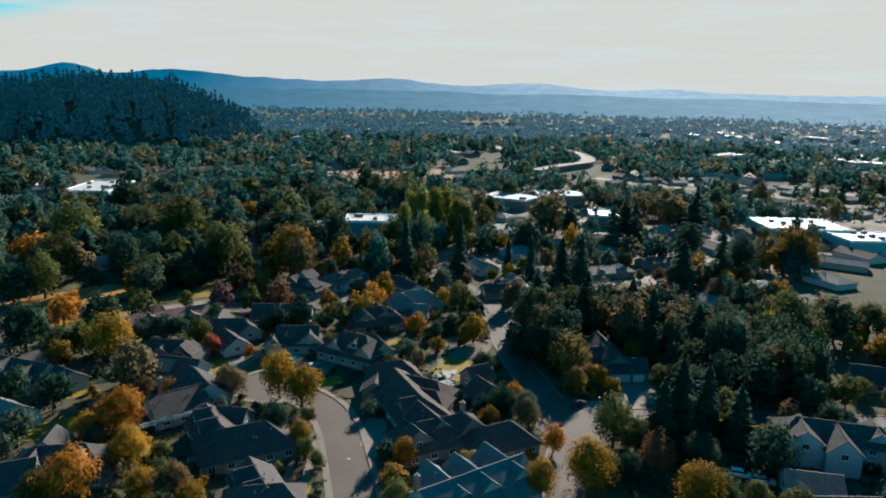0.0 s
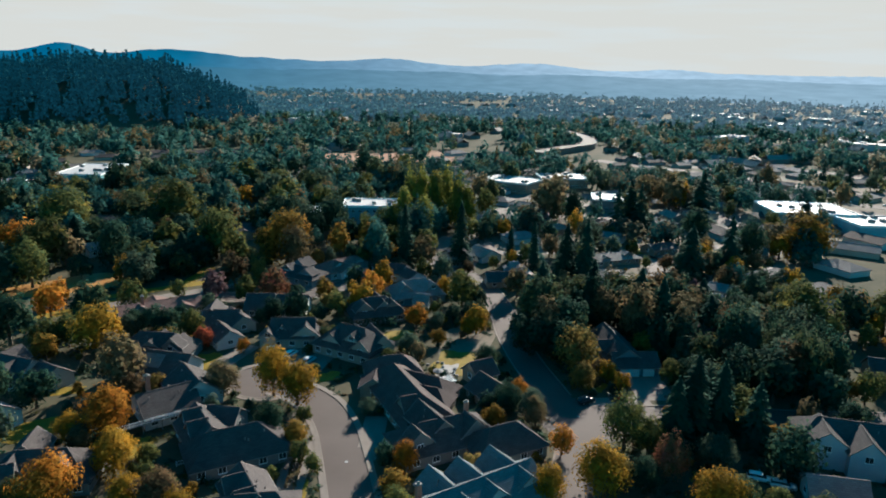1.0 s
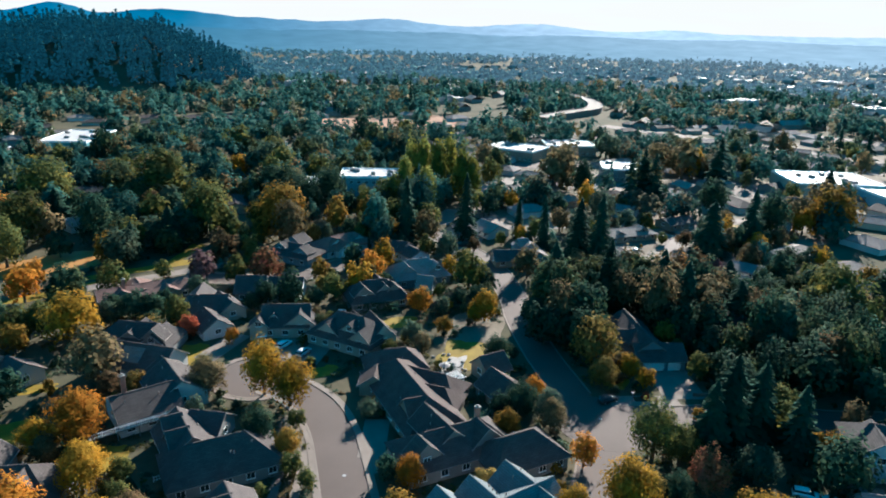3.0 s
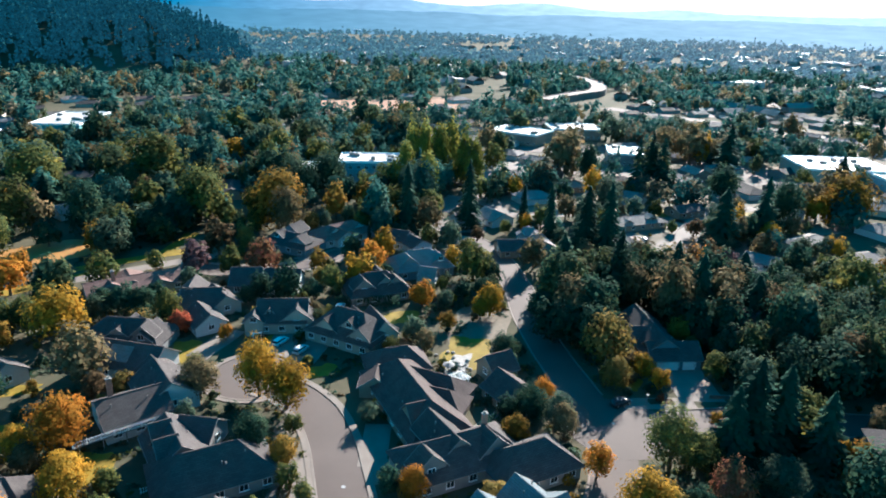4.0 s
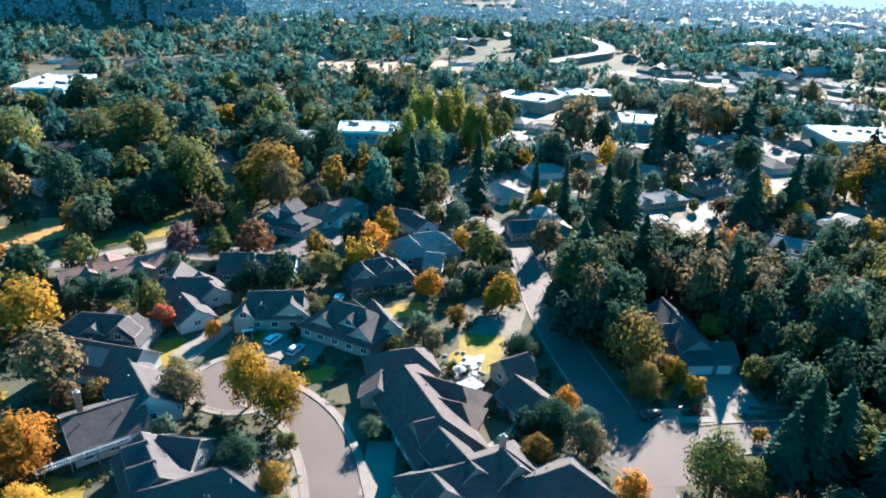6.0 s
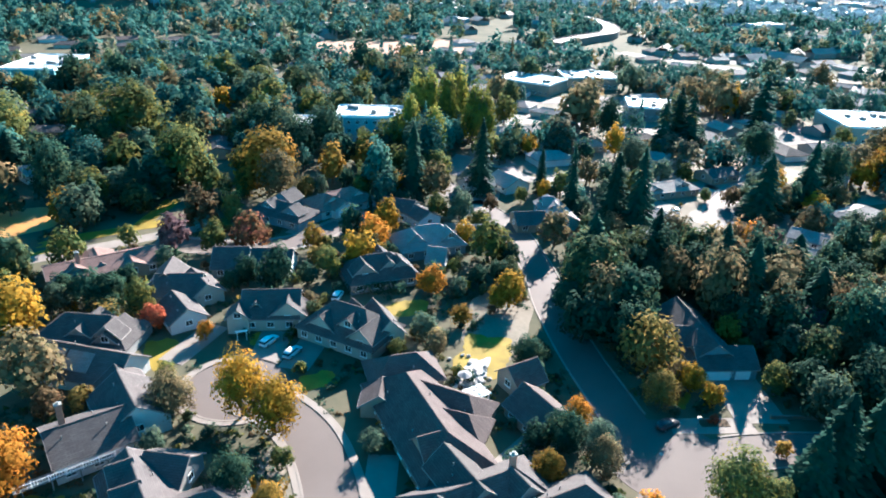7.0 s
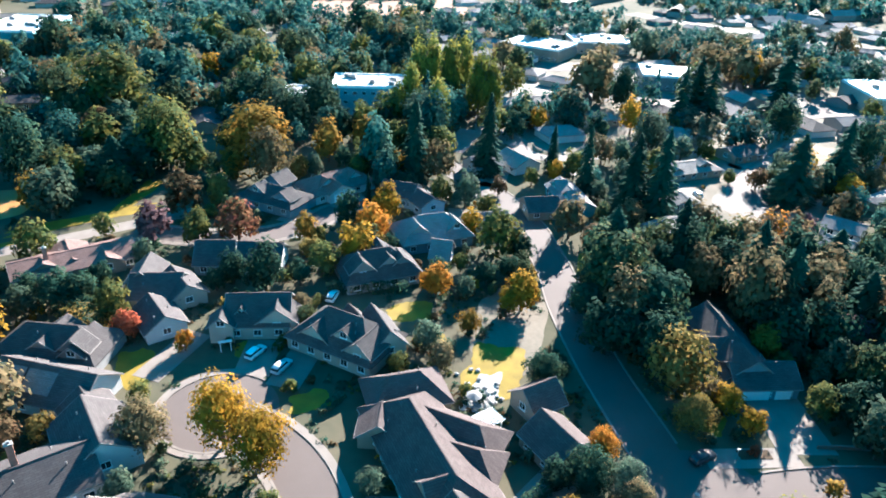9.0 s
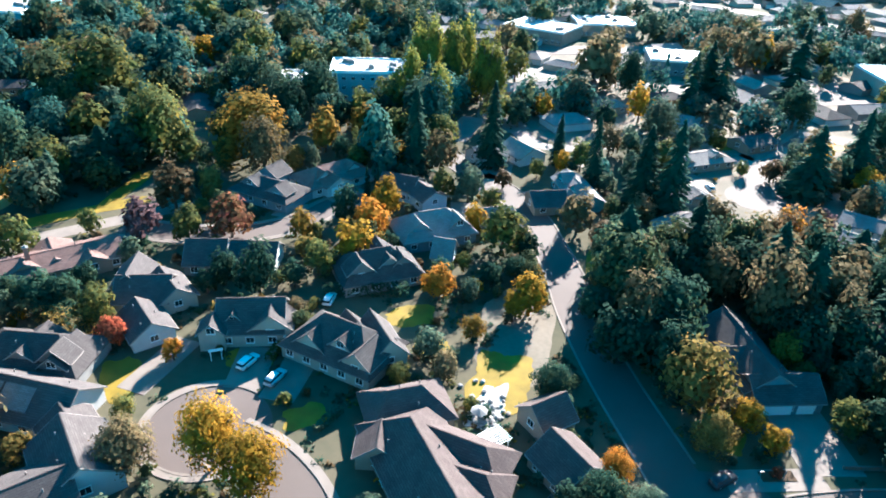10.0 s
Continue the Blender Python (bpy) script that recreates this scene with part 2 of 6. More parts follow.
LAMP_GLASS = material("lamp_glass", (0.7, 0.7, 0.68), (0.8, 0.8, 0.78), 0.2, 3, 20, 0.0)
PAINT = {c: material("car_paint_" + c, v, tuple(k * 1.1 for k in v), 0.35, 0.4, 20, 0.0, 0.0, spec=0.3)
         for c, v in {"white": (0.7, 0.7, 0.7), "silver": (0.42, 0.44, 0.46), "teal": (0.08, 0.22, 0.27), "black": (0.03, 0.03, 0.035), "red": (0.32, 0.04, 0.03), "blue": (0.06, 0.12, 0.25)}.items()}


# ---- building blocks ----
def mesh_of(name, verts, faces, mat, smooth=False):
    me = bpy.data.meshes.new(name)
    me.from_pydata([tuple(v) for v in verts], [], [tuple(f) for f in faces])
    me.materials.append(mat)
    if smooth:
        me.polygons.foreach_set("use_smooth", [True] * len(me.polygons))
    me.update()
    return me


def put(name, me, parent=None, m=None, label=""):
    ob = new(name, me)
    if parent is not None:
        ob.parent = parent
    if m is not None:
        ob.matrix_basis = m
    return tagged(ob, label)


def thing(name, m, label, category, group=""):
    ob = new(name)
    ob.empty_display_size = 0.5
    ob.matrix_basis = m
    return tagged(ob, label, category, group)


def boxes(*items):
    """Verts and faces of boxes (x0, y0, z0, x1, y1, z1)."""
    v, f = [], []
    for x0, y0, z0, x1, y1, z1 in items:
        k = len(v)
        v += [(x0, y0, z0), (x1, y0, z0), (x1, y1, z0), (x0, y1, z0), (x0, y0, z1), (x1, y0, z1), (x1, y1, z1), (x0, y1, z1)]
        f += [(k, k + 3, k + 2, k + 1), (k + 4, k + 5, k + 6, k + 7), (k, k + 1, k + 5, k + 4), (k + 1, k + 2, k + 6, k + 5), (k + 2, k + 3, k + 7, k + 6), (k + 3, k, k + 4, k + 7)]
    return v, f


def bevelled(name, items, mat, width=0.03):
    bm = bmesh.new()
    for x0, y0, z0, x1, y1, z1 in items:
        g = bmesh.ops.create_cube(bm, size=1)
        bmesh.ops.scale(bm, vec=(x1 - x0, y1 - y0, z1 - z0), verts=g["verts"])
        bmesh.ops.translate(bm, vec=((x0 + x1) / 2, (y0 + y1) / 2, (z0 + z1) / 2), verts=g["verts"])
    bmesh.ops.bevel(bm, geom=bm.edges[:], offset=width, segments=1, affect="EDGES")
    me = bpy.data.meshes.new(name)
    bm.to_mesh(me)
    bm.free()
    me.materials.append(mat)
    return me


def tube(v, f, a, b, ra, rb, sides=6):
    a, b = Vector(a), Vector(b)
    q = (b - a).to_track_quat("Z", "Y")
    k = len(v)
    for p, r in ((a, ra), (b, rb)):
        for i in range(sides):
            w = 2 * math.pi * i / sides
            v.append(tuple(p + q @ Vector((r * math.cos(w), r * math.sin(w), 0))))
    for i in range(sides):
        j = (i + 1) % sides
        f.append((k + i, k + j, k + sides + j, k + sides + i))
    f.append(tuple(range(k + sides, k + 2 * sides)))


# ---- trees ----
def leaf_quads(rng, pts, nrm, size):
    """Folded leaf sprays at pts, facing about nrm."""
    n = len(pts)
    d = nrm + np.array([0, 0, 0.45]) + rng.normal(0, 0.45, (n, 3))
    d /= np.linalg.norm(d, axis=1)[:, None]
    u = np.cross(d, rng.normal(0, 1, (n, 3)))
    u /= np.linalg.norm(u, axis=1)[:, None] + 1e-9
    w = np.cross(d, u)
    soft = nrm / (np.linalg.norm(nrm, axis=1)[:, None] + 1e-9) + 0.35 * d
    soft /= np.linalg.norm(soft, axis=1)[:, None]
    s = (size * rng.uniform(0.6, 1.4, n))[:, None]
    fold = d * s * rng.uniform(-0.35, 0.1, n)[:, None]
    v = np.stack([pts - u * s, pts - w * s * 0.62 + fold, pts + u * s, pts + w * s * 0.62 + fold], axis=1).reshape(-1, 3)
    return v, np.repeat(soft, 4, axis=0)


def quick_mesh(name, v, f, mat, soft=None):
    me = bpy.data.meshes.new(name)
    me.vertices.add(len(v))
    me.vertices.foreach_set("co", np.asarray(v, np.float32).ravel())
    me.loops.add(f.size)
    me.loops.foreach_set("vertex_index", f.astype(np.int32).ravel())
    me.polygons.add(len(f))
    me.polygons.foreach_set("loop_start", np.arange(0, f.size, f.shape[1], dtype=np.int32))
    me.update(calc_edges=True)
    me.materials.append(mat)
    if soft is not None:
        me.polygons.foreach_set("use_smooth", np.ones(len(f), bool))
        me.normals_split_custom_set_from_vertices(soft)
    return me


def crown_points(rng, n, lumps, squash=1.0, shape="round"):
    """Points and outward directions on an uneven, lumpy crown of radius about 1 round the origin."""
    i = np.arange(lumps) + 0.5
    ph, th = np.arccos(1 - 1.8 * i / lumps) + rng.normal(0, 0.12, lumps), math.pi * (1 + 5 ** 0.5) * i + rng.normal(0, 0.25, lumps)
    c = np.stack([np.cos(th) * np.sin(ph), np.sin(th) * np.sin(ph), np.cos(ph)], 1)
    c *= rng.uniform(0.35, 0.86, lumps)[:, None]
    taper = rng.uniform(0.1, 0.42)
    c[:, :2] *= (1 - taper * np.clip(c[:, 2], -0.3, 1))[:, None]
    c[:, 2] *= rng.uniform(1.0, 1.2)
    r = rng.uniform(0.15, 0.42, lumps)
    if shape == "column":
        c[:, :2] *= 0.75
    own = rng.choice(lumps, n, p=r ** 2 / np.sum(r ** 2))
    d = rng.normal(0, 1, (n, 3))
    d[:, 2] += 0.3
    d /= np.linalg.norm(d, axis=1)[:, None]
    stretch = np.array([1.0, 1.0, 1.35])
    p = c[own] + d * stretch * (r[own] * rng.uniform(0.55, 1.18, n))[:, None]
    out = d + c[own] * 0.9
    p[:, 2] *= squash
    return p, out


def crown_mesh(name, seed, n, size, lumps=26, squash=1.0, shape="round"):
    rng = np.random.default_rng(seed)
    p, d = crown_points(rng, n, lumps, squash, shape)
    v, soft = leaf_quads(rng, p, d, size)
    return quick_mesh(name, v, np.arange(len(v)).reshape(-1, 4), LEAF["olive"], soft)


def trunk_mesh(name, seed, limbs=7):
    rng = random.Random(seed)
    v, f = [], []
    bend = [(0, 0, -0.05), (rng.uniform(-.03, .03), rng.uniform(-.03, .03), 0.45), (rng.uniform(-.06, .06), rng.uniform(-.06, .06), 0.9), (0, 0, 1.5)]
    for k in range(3):
        tube(v, f, bend[k], bend[k + 1], 0.085 - 0.022 * k, 0.063 - 0.022 * k, 7)
    for k in range(limbs):
        w, z = k * 2.4 + rng.uniform(-.3, .3), 0.6 + 0.09 * k
        e = (math.cos(w) * 0.5, math.sin(w) * 0.5, z + 0.45)
        tube(v, f, (0, 0, z), e, 0.035, 0.018, 5)
        for s in (-0.5, 0.5):
            tube(v, f, e, (e[0] + math.cos(w + s) * 0.26, e[1] + math.sin(w + s) * 0.26, e[2] + 0.22), 0.017, 0.006, 4)
    return mesh_of(name, v, f, BARK)


def fir_mesh(name, seed, whorls, boughs, parts_n, wide=0.5):
    """A conifer of height 1 and foot radius 1: drooping boughs in whorls, each of several sprays."""
    rng = np.random.default_rng(seed)
    pts, nrm, siz, dirs = [], [], [], []
    for i in range(whorls):
        z = 0.06 + 0.93 * (i / (whorls - 1)) ** 0.92
        rad = (1 - z) ** 0.66 * rng.uniform(0.74, 1.1) + 0.02
        for k in range(max(4, int(boughs * (1 - 0.6 * z)))):
            w = rng.uniform(0, 2 * math.pi)
            reach = rad * rng.uniform(0.75, 1.1)
            for j in range(parts_n):
                t = (j + 0.6) / parts_n
                pts.append((math.cos(w) * reach * t, math.sin(w) * reach * t, z - 0.05 * t * t + rng.uniform(-.008, .008)))
                dirs.append((math.cos(w), math.sin(w), -0.1))
                siz.append(wide * (0.35 + 0.65 * rad) / parts_n)
    p, dr, s = np.array(pts), np.array(dirs), np.array(siz)[:, None]
    side = np.stack([-dr[:, 1], dr[:, 0], rng.uniform(-.06, .06, len(p))], 1)
    dr = dr * np.array([1, 1, 0.35])
    sag = np.array([0, 0, -0.016])
    v = np.stack([p - dr * s, p - side * s * 0.8 + sag, p + dr * s * 1.2 + sag, p + side * s * 0.8 + sag], axis=1).reshape(-1, 3)
    soft = np.stack([dr[:, 0], dr[:, 1], np.full(len(p), 1.1)], 1) + rng.normal(0, 0.25, p.shape)
    soft = np.repeat(soft / np.linalg.norm(soft, axis=1)[:, None], 4, axis=0)
    return quick_mesh(name, v, np.arange(len(v)).reshape(-1, 4), LEAF["fir"], soft)


CROWNS = [crown_mesh("crown", 10 + k, 1600, 0.093, 34 + 4 * k, 0.9 + 0.05 * k) for k in range(6)]
CROWNS_FINE = [crown_mesh("crown_fine", 14 + k, 5200, 0.05, 46 + 5 * k, 0.94 + 0.05 * k) for k in range(4)]
CROWNS_BACK = [crown_mesh("crown_back", 20 + k, 860, 0.125, 30 + 4 * k, 0.92 + 0.06 * k) for k in range(4)]
CROWNS_BIG = [crown_mesh("crown_big", 26 + k, 2700, 0.072, 60 + 6 * k, 0.9 + 0.06 * k) for k in range(3)]
CROWNS_MID = [crown_mesh("crown_mid", 30 + k, 620, 0.14, 22 + 2 * k, 0.95 + 0.06 * k) for k in range(4)]
COLUMNS = [crown_mesh("crown_column", 40 + k, 1900, 0.087, 60, 1.0, "column") for k in range(3)]
BUSHES = [crown_mesh("bush", 50 + k, 330, 0.165, 18, 0.8) for k in range(4)]
TRUNKS = [trunk_mesh("trunk", 60 + k) for k in range(3)]
TRUNKS_BACK = [trunk_mesh("trunk_back", 64 + k, 2) for k in range(2)]
FIRS = [fir_mesh("fir_crown", 70 + k, 34, 20, 4, 0.62) for k in range(3)]
FIRS_MID = [fir_mesh("fir_crown_mid", 80 + k, 20, 13, 3, 0.8) for k in range(2)]
fv, ff = [], []
tube(fv, ff, (0, 0, -0.01), (0, 0, 0.97), 0.06, 0.008, 7)
FIR_TRUNK = mesh_of("fir_trunk", fv, ff, BARK)
WORDS = {"olive": "yellowing green", "olivedark": "dark green", "dark": "dark green", "sage": "grey-green", "gold": "golden yellow", "amber": "amber-leaved", "orange": "bright orange", "rust": "rusty orange-green",
         "coral": "coral red", "redtop": "red-topped green", "tan": "tan and green", "brown": "brownish", "mauve": "mauve-leaved", "far": "haze-blued green"}
SPOTS = []
tree_rng = random.Random(5)


def dressed(ob, mat):
    ob.material_slots[0].link = "OBJECT"
    ob.material_slots[0].material = mat
    return ob


def broadleaf(x, y, r, k, colour, group="street and garden trees", z=0.0):
    for sx, sy, sr in SPOTS:
        if math.hypot(x - sx, y - sy) < 0.45 * max(sr, r):
            return
    SPOTS.append((x, y, r))
    turn = tree_rng.uniform(0, 360)
    if r < 1.7:
        ob = put("bush", tree_rng.choice(BUSHES), None, pose(x, y, z + 0.75 * r, 0, 0, turn) @ Matrix.Diagonal((r, r, r, 1)))
        dressed(ob, LEAF[colour])
        tagged(ob, WORDS[colour] + " rounded garden bush on the ground", "bush", "garden bushes")
        return
    kind = "maple_tree" if colour in ("gold", "orange", "coral", "redtop", "mauve", "amber") else "oak_tree" if colour in ("olive", "rust") else "ash_tree" if colour == "olivedark" else "alder_tree" if colour in ("far", "sage") else "beech_tree" if colour in ("tan", "brown") else "laurel_tree"
    r *= 1.08
    t = thing(kind, pose(x, y, z, 0, 0, turn) @ Matrix.Diagonal((r * tree_rng.uniform(0.88, 1.14), r * tree_rng.uniform(0.88, 1.14), r * k * tree_rng.uniform(0.92, 1.1), 1)), WORDS[colour] + " broadleaf tree with lumpy crown", "tree", group)
    put("trunk", tree_rng.choice(TRUNKS if math.hypot(x, y) < 195 else TRUNKS_BACK), t, Matrix.Diagonal((1, 1, 0.85, 1)))
    d = math.hypot(x, y)
    dressed(put("crown", tree_rng.choice(CROWNS_FINE if r > 2.9 and d < 152 and -65 < x < 82 else CROWNS_BIG if r > 6.5 and d < 340 else CROWNS if d < 195 else CROWNS_BACK if d < 270 else CROWNS_MID), t, pose(0, 0, 1.12)), LEAF[colour])


def conifer(x, y, h, r, kind, z=0.0):
    r *= 1.15 if kind == "poplar" else 1.3
    SPOTS.append((x, y, r))
    turn = tree_rng.uniform(0, 360)
    if kind == "poplar":
        h *= 0.85
        t = thing("poplar_tree", pose(x, y, z, 0, 0, turn), "tall yellow-green columnar poplar tree", "tree", "poplar row")
        put("trunk", tree_rng.choice(TRUNKS), t, Matrix.Diagonal((r, r, h * 0.5, 1)))
        dressed(put("crown", tree_rng.choice(COLUMNS), t, pose(0, 0, h * 0.53) @ Matrix.Diagonal((r * 1.15, r * 1.15, h * 0.47, 1))), LEAF["poplar"])
        return
    t = thing("fir_tree", pose(x, y, z, 0, 0, turn) @ Matrix.Diagonal((r, r, h, 1)), "tall dark green conifer with drooping boughs", "tree", "dark conifers")
    put("trunk", FIR_TRUNK, t)
    put("crown", tree_rng.choice(FIRS if math.hypot(x, y) < 300 else FIRS_MID), t)


# ---- houses ----
def roof_gable(L, W, ev, rd, oh=0.45, th=0.2):
    hw, hl = W / 2 + oh, L / 2 + 0.35
    drop = (rd - ev) / (W / 2) * oh
    sec = [(-hw, ev - drop), (0, rd), (hw, ev - drop), (hw, ev - drop - th), (0, rd - th), (-hw, ev - drop - th)]
    v = [(sx, y, z) for sx in (-hl, hl) for y, z in sec]
    f = [(0, 1, 7, 6), (1, 2, 8, 7), (2, 3, 9, 8), (3, 4, 10, 9), (4, 5, 11, 10), (5, 0, 6, 11), (0, 5, 4, 1), (1, 4, 3, 2), (6, 7, 10, 11), (7, 8, 9, 10)]
    return v, f


def roof_hip(L, W, ev, rd, oh=0.5, th=0.2):
    hw, hl = W / 2 + oh, L / 2 + oh
    e = ev - (rd - ev) / (W / 2) * oh
    k = max(0.15, L / 2 - W * 0.45)
    v = [(-hl, -hw, e), (hl, -hw, e), (hl, hw, e), (-hl, hw, e), (-k, 0, rd), (k, 0, rd), (-hl, -hw, e - th), (hl, -hw, e - th), (hl, hw, e - th), (-hl, hw, e - th)]
    f = [(0, 1, 5, 4), (1, 2, 5), (2, 3, 4, 5), (3, 0, 4), (0, 6, 7, 1), (1, 7, 8, 2), (2, 8, 9, 3), (3, 9, 6, 0), (6, 9, 8, 7)]
    return v, f


def walls(L, W, ev, rd, style):
    a, b = L / 2, W / 2
    if style == "hip":
        return boxes((-a, -b, -0.3, a, b, ev - 0.25))
    sec = [(-b, -0.3), (b, -0.3), (b, ev - 0.22), (0, rd - 0.24), (-b, ev - 0.22)]
    v = [(x, y, z) for x in (-a, a) for y, z in sec]
    f = [(0, 1, 2, 3, 4)[::-1], (5, 6, 7, 8, 9), (0, 5, 6, 1)[::-1], (1, 6, 7, 2)[::-1], (2, 7, 8, 3)[::-1], (3, 8, 9, 4)[::-1], (4, 9, 5, 0)[::-1]]
    return v, f


WINDOW_FRAME = mesh_of("window_frame", *boxes((-0.75, -0.06, -0.65, -0.67, 0.06, 0.65), (0.67, -0.06, -0.65, 0.75, 0.06, 0.65), (-0.67, -0.06, 0.57, 0.67, 0.06, 0.65), (-0.67, -0.06, -0.65, 0.67, 0.06, -0.57), (-0.03, -0.05, -0.57, 0.03, 0.05, 0.57)), TRIM)
WINDOW_SILL = bevelled("window_sill", [(-0.82, -0.14, -0.72, 0.82, 0.06, -0.66)], TRIM, 0.012)
WINDOW_PANE = mesh_of("pane", *boxes((-0.67, -0.02, -0.57, 0.67, 0.02, 0.57)), GLASS)
GARAGE_DOOR = bevelled("garage_panels", [(-2.3, -0.05, 0.02 + 0.53 * k, 2.3, 0.05, 0.52 + 0.53 * k) for k in range(4)], TRIM, 0.025)
GARAGE_FRAME = bevelled("garage_frame", [(-2.45, -0.06, 0, -2.32, 0.08, 2.2), (2.32, -0.06, 0, 2.45, 0.08, 2.2), (-2.45, -0.06, 2.2, 2.45, 0.08, 2.34)], TRIM, 0.02)
CHIMNEY = bevelled("stack", [(-0.45, -0.35, -4.2, 0.45, 0.35, 2.4)], BRICK, 0.02)
CHIMNEY_CAP = bevelled("chimney_cap", [(-0.55, -0.45, 2.4, 0.55, 0.45, 2.55), (-0.2, -0.2, 2.55, 0.2, 0.2, 2.9)], STONE, 0.03)
vv, vf = [], []
tube(vv, vf, (0, 0, -0.2), (0, 0, 0.45), 0.09, 0.09, 8)
tube(vv, vf, (0, 0, 0.42), (0, 0, 0.55), 0.16, 0.04, 8)
ROOF_VENT = mesh_of("roof_vent", vv, vf, EAVES)
HOUSES = []


def window(parent, x, y, z, turn, sill=True):
    w = put("window", WINDOW_FRAME, parent, pose(x, y, z, 0, 0, turn), "white framed two-pane window")
    put("pane", WINDOW_PANE, w)
    if sill:
        put("window_sill", WINDOW_SILL, w)


def house(label, roof, wall, wings, garages=(), chimneys=(), panels=0, detail=2, category="house", pitch=None):
    """wings: (style, x, y, turn, length, width, eaves, ridge). The first wing sets the house's own axes."""
    x0, y0, a0 = wings[0][1:4]
    pitch = pitch or (0.36 if x0 > 80 and y0 > 180 or y0 > 290 else 0.5 if y0 > 205 else 0.7)
    home = thing("house", pose(x0, y0, 0, 0, 0, a0), label, category, "houses of the neighbourhood")
    back = pose(x0, y0, 0, 0, 0, a0).inverted()
    for i, (style, x, y, turn, L, W, ev, rd) in enumerate(wings):
        HOUSES.append((x, y, turn, L, W))
        rd = min(rd, ev + (pitch if W >= 7 else 1.35 * pitch) * W / 2)
        m = back @ pose(x, y, 0.003 * i, 0, 0, turn)
        put("wall", mesh_of("wall", *walls(L, W, ev, rd, style), WALL[wall]), home, m)
        r = put("roof", mesh_of("roof", *(roof_hip if style == "hip" else roof_gable)(L, W, ev, rd), ROOF[roof]), home, m, {"slate": "dark slate-grey", "grey": "grey", "lightgrey": "pale grey", "bluegrey": "blue-grey", "brown": "brown", "redbrown": "red-brown", "beige": "beige"}[roof] + " shingle roof")
        k = L / 2 + 0.35 if style == "gable" else max(0.15, L / 2 - W * 0.45)
        put("ridge_cap", bevelled("ridge_cap", [(-k, -0.14, rd - 0.06, k, 0.14, rd + 0.05)], ROOF[roof], 0.03), r)
        e = ev - (rd - ev) / (W / 2) * 0.47
        for s in (-1, 1) if detail else ():
            yy = s * (W / 2 + 0.5)
            put("gutter", bevelled("gutter", [(-L / 2 - 0.3, yy - 0.07, e - 0.24, L / 2 + 0.3, yy + 0.07, e - 0.05)], EAVES, 0.02), r)
        if detail < 1:
            continue
        if style == "gable" and L > 3:
            for s in (-1, 1):
                hw, dz = W / 2 + 0.45, (rd - ev) / (W / 2) * 0.45
                xx = s * (L / 2 + 0.36)
                bv, bf = [], []
                for side in (-1, 1):
                    k0 = len(bv)
                    for xq in (xx - 0.04, xx + 0.04):
                        bv += [(xq, 0, rd + 0.01), (xq, side * hw, ev - dz + 0.01), (xq, side * hw, ev - dz - 0.26), (xq, 0, rd - 0.26)]
                    bf += [(k0, k0 + 1, k0 + 2, k0 + 3), (k0 + 4, k0 + 7, k0 + 6, k0 + 5), (k0, k0 + 4, k0 + 5, k0 + 1), (k0 + 1, k0 + 5, k0 + 6, k0 + 2), (k0 + 2, k0 + 6, k0 + 7, k0 + 3)]
                put("barge_board", mesh_of("barge_board", bv, bf, EAVES), r)
        if W > 5.5 and L > 5:
            n = max(1, int(L / 3.6))
            levels = [1.5] if ev < 4.8 else [1.5, 4.2]
            for s in (-1, 1):
                for j in range(n):
                    px = (j + 0.5) / n * L - L / 2
                    for z in levels:
                        window(home, *(m @ Vector((px, s * (W / 2 + 0.03), z))), turn - a0 + (0 if s < 0 else 180), y < 200)
        if style == "gable":
            for s in (-1, 1):
                if W >= 5:
                    window(home, *(m @ Vector((s * (L / 2 + 0.03), 0, max(1.5, ev - 0.9)))), turn - a0 + 90 * s)
                elif rd > 5:
                    window(home, *(m @ Vector((s * (L / 2 + 0.03), 0, rd - 1.4))), turn - a0 + 90 * s)
        if detail > 1 and L > 9:
            vr = random.Random(int(x * 7 + y * 3))
            for j in range(3):
                px, py = vr.uniform(-L / 3, L / 3), vr.choice((-1, 1)) * vr.uniform(0.8, W / 3)
                put("roof_vent", ROOF_VENT, r, pose(px, py, rd - abs(py) * (rd - ev) / (W / 2)))
        # slabs of paler shingle paint the sunlit tone onto parts of the roof
        if i == 0 and panels:
            for j in range(panels):
                tilt = math.degrees(math.atan2(rd - ev, W / 2))
                pm = pose((j - (panels - 1) / 2) * 5.7 - 3.0, -W / 4, (rd + ev) / 2 + 0.08, tilt)
                put("roof_panel", bevelled("roof_panel", [(-2.6, -1.9, 0, 2.6, 1.9, 0.1)], ROOF["lightgrey"], 0.02), r, pm, "paler roof part with its sunlit tone in the colour")
    for x, y, turn, wide in garages:
        g = put("garage_door", GARAGE_DOOR, home, back @ pose(x, y, 0.02, 0, 0, turn) @ Matrix.Diagonal((wide / 4.6, 1, 1, 1)), "white sectional garage door")
        put("garage_frame", GARAGE_FRAME, g)
    for x, y, z in chimneys:
        c = put("chimney", CHIMNEY, home, back @ pose(x, y, z, 0, 0, a0), "brick chimney")
        put("chimney_cap", CHIMNEY_CAP, c)
    return home


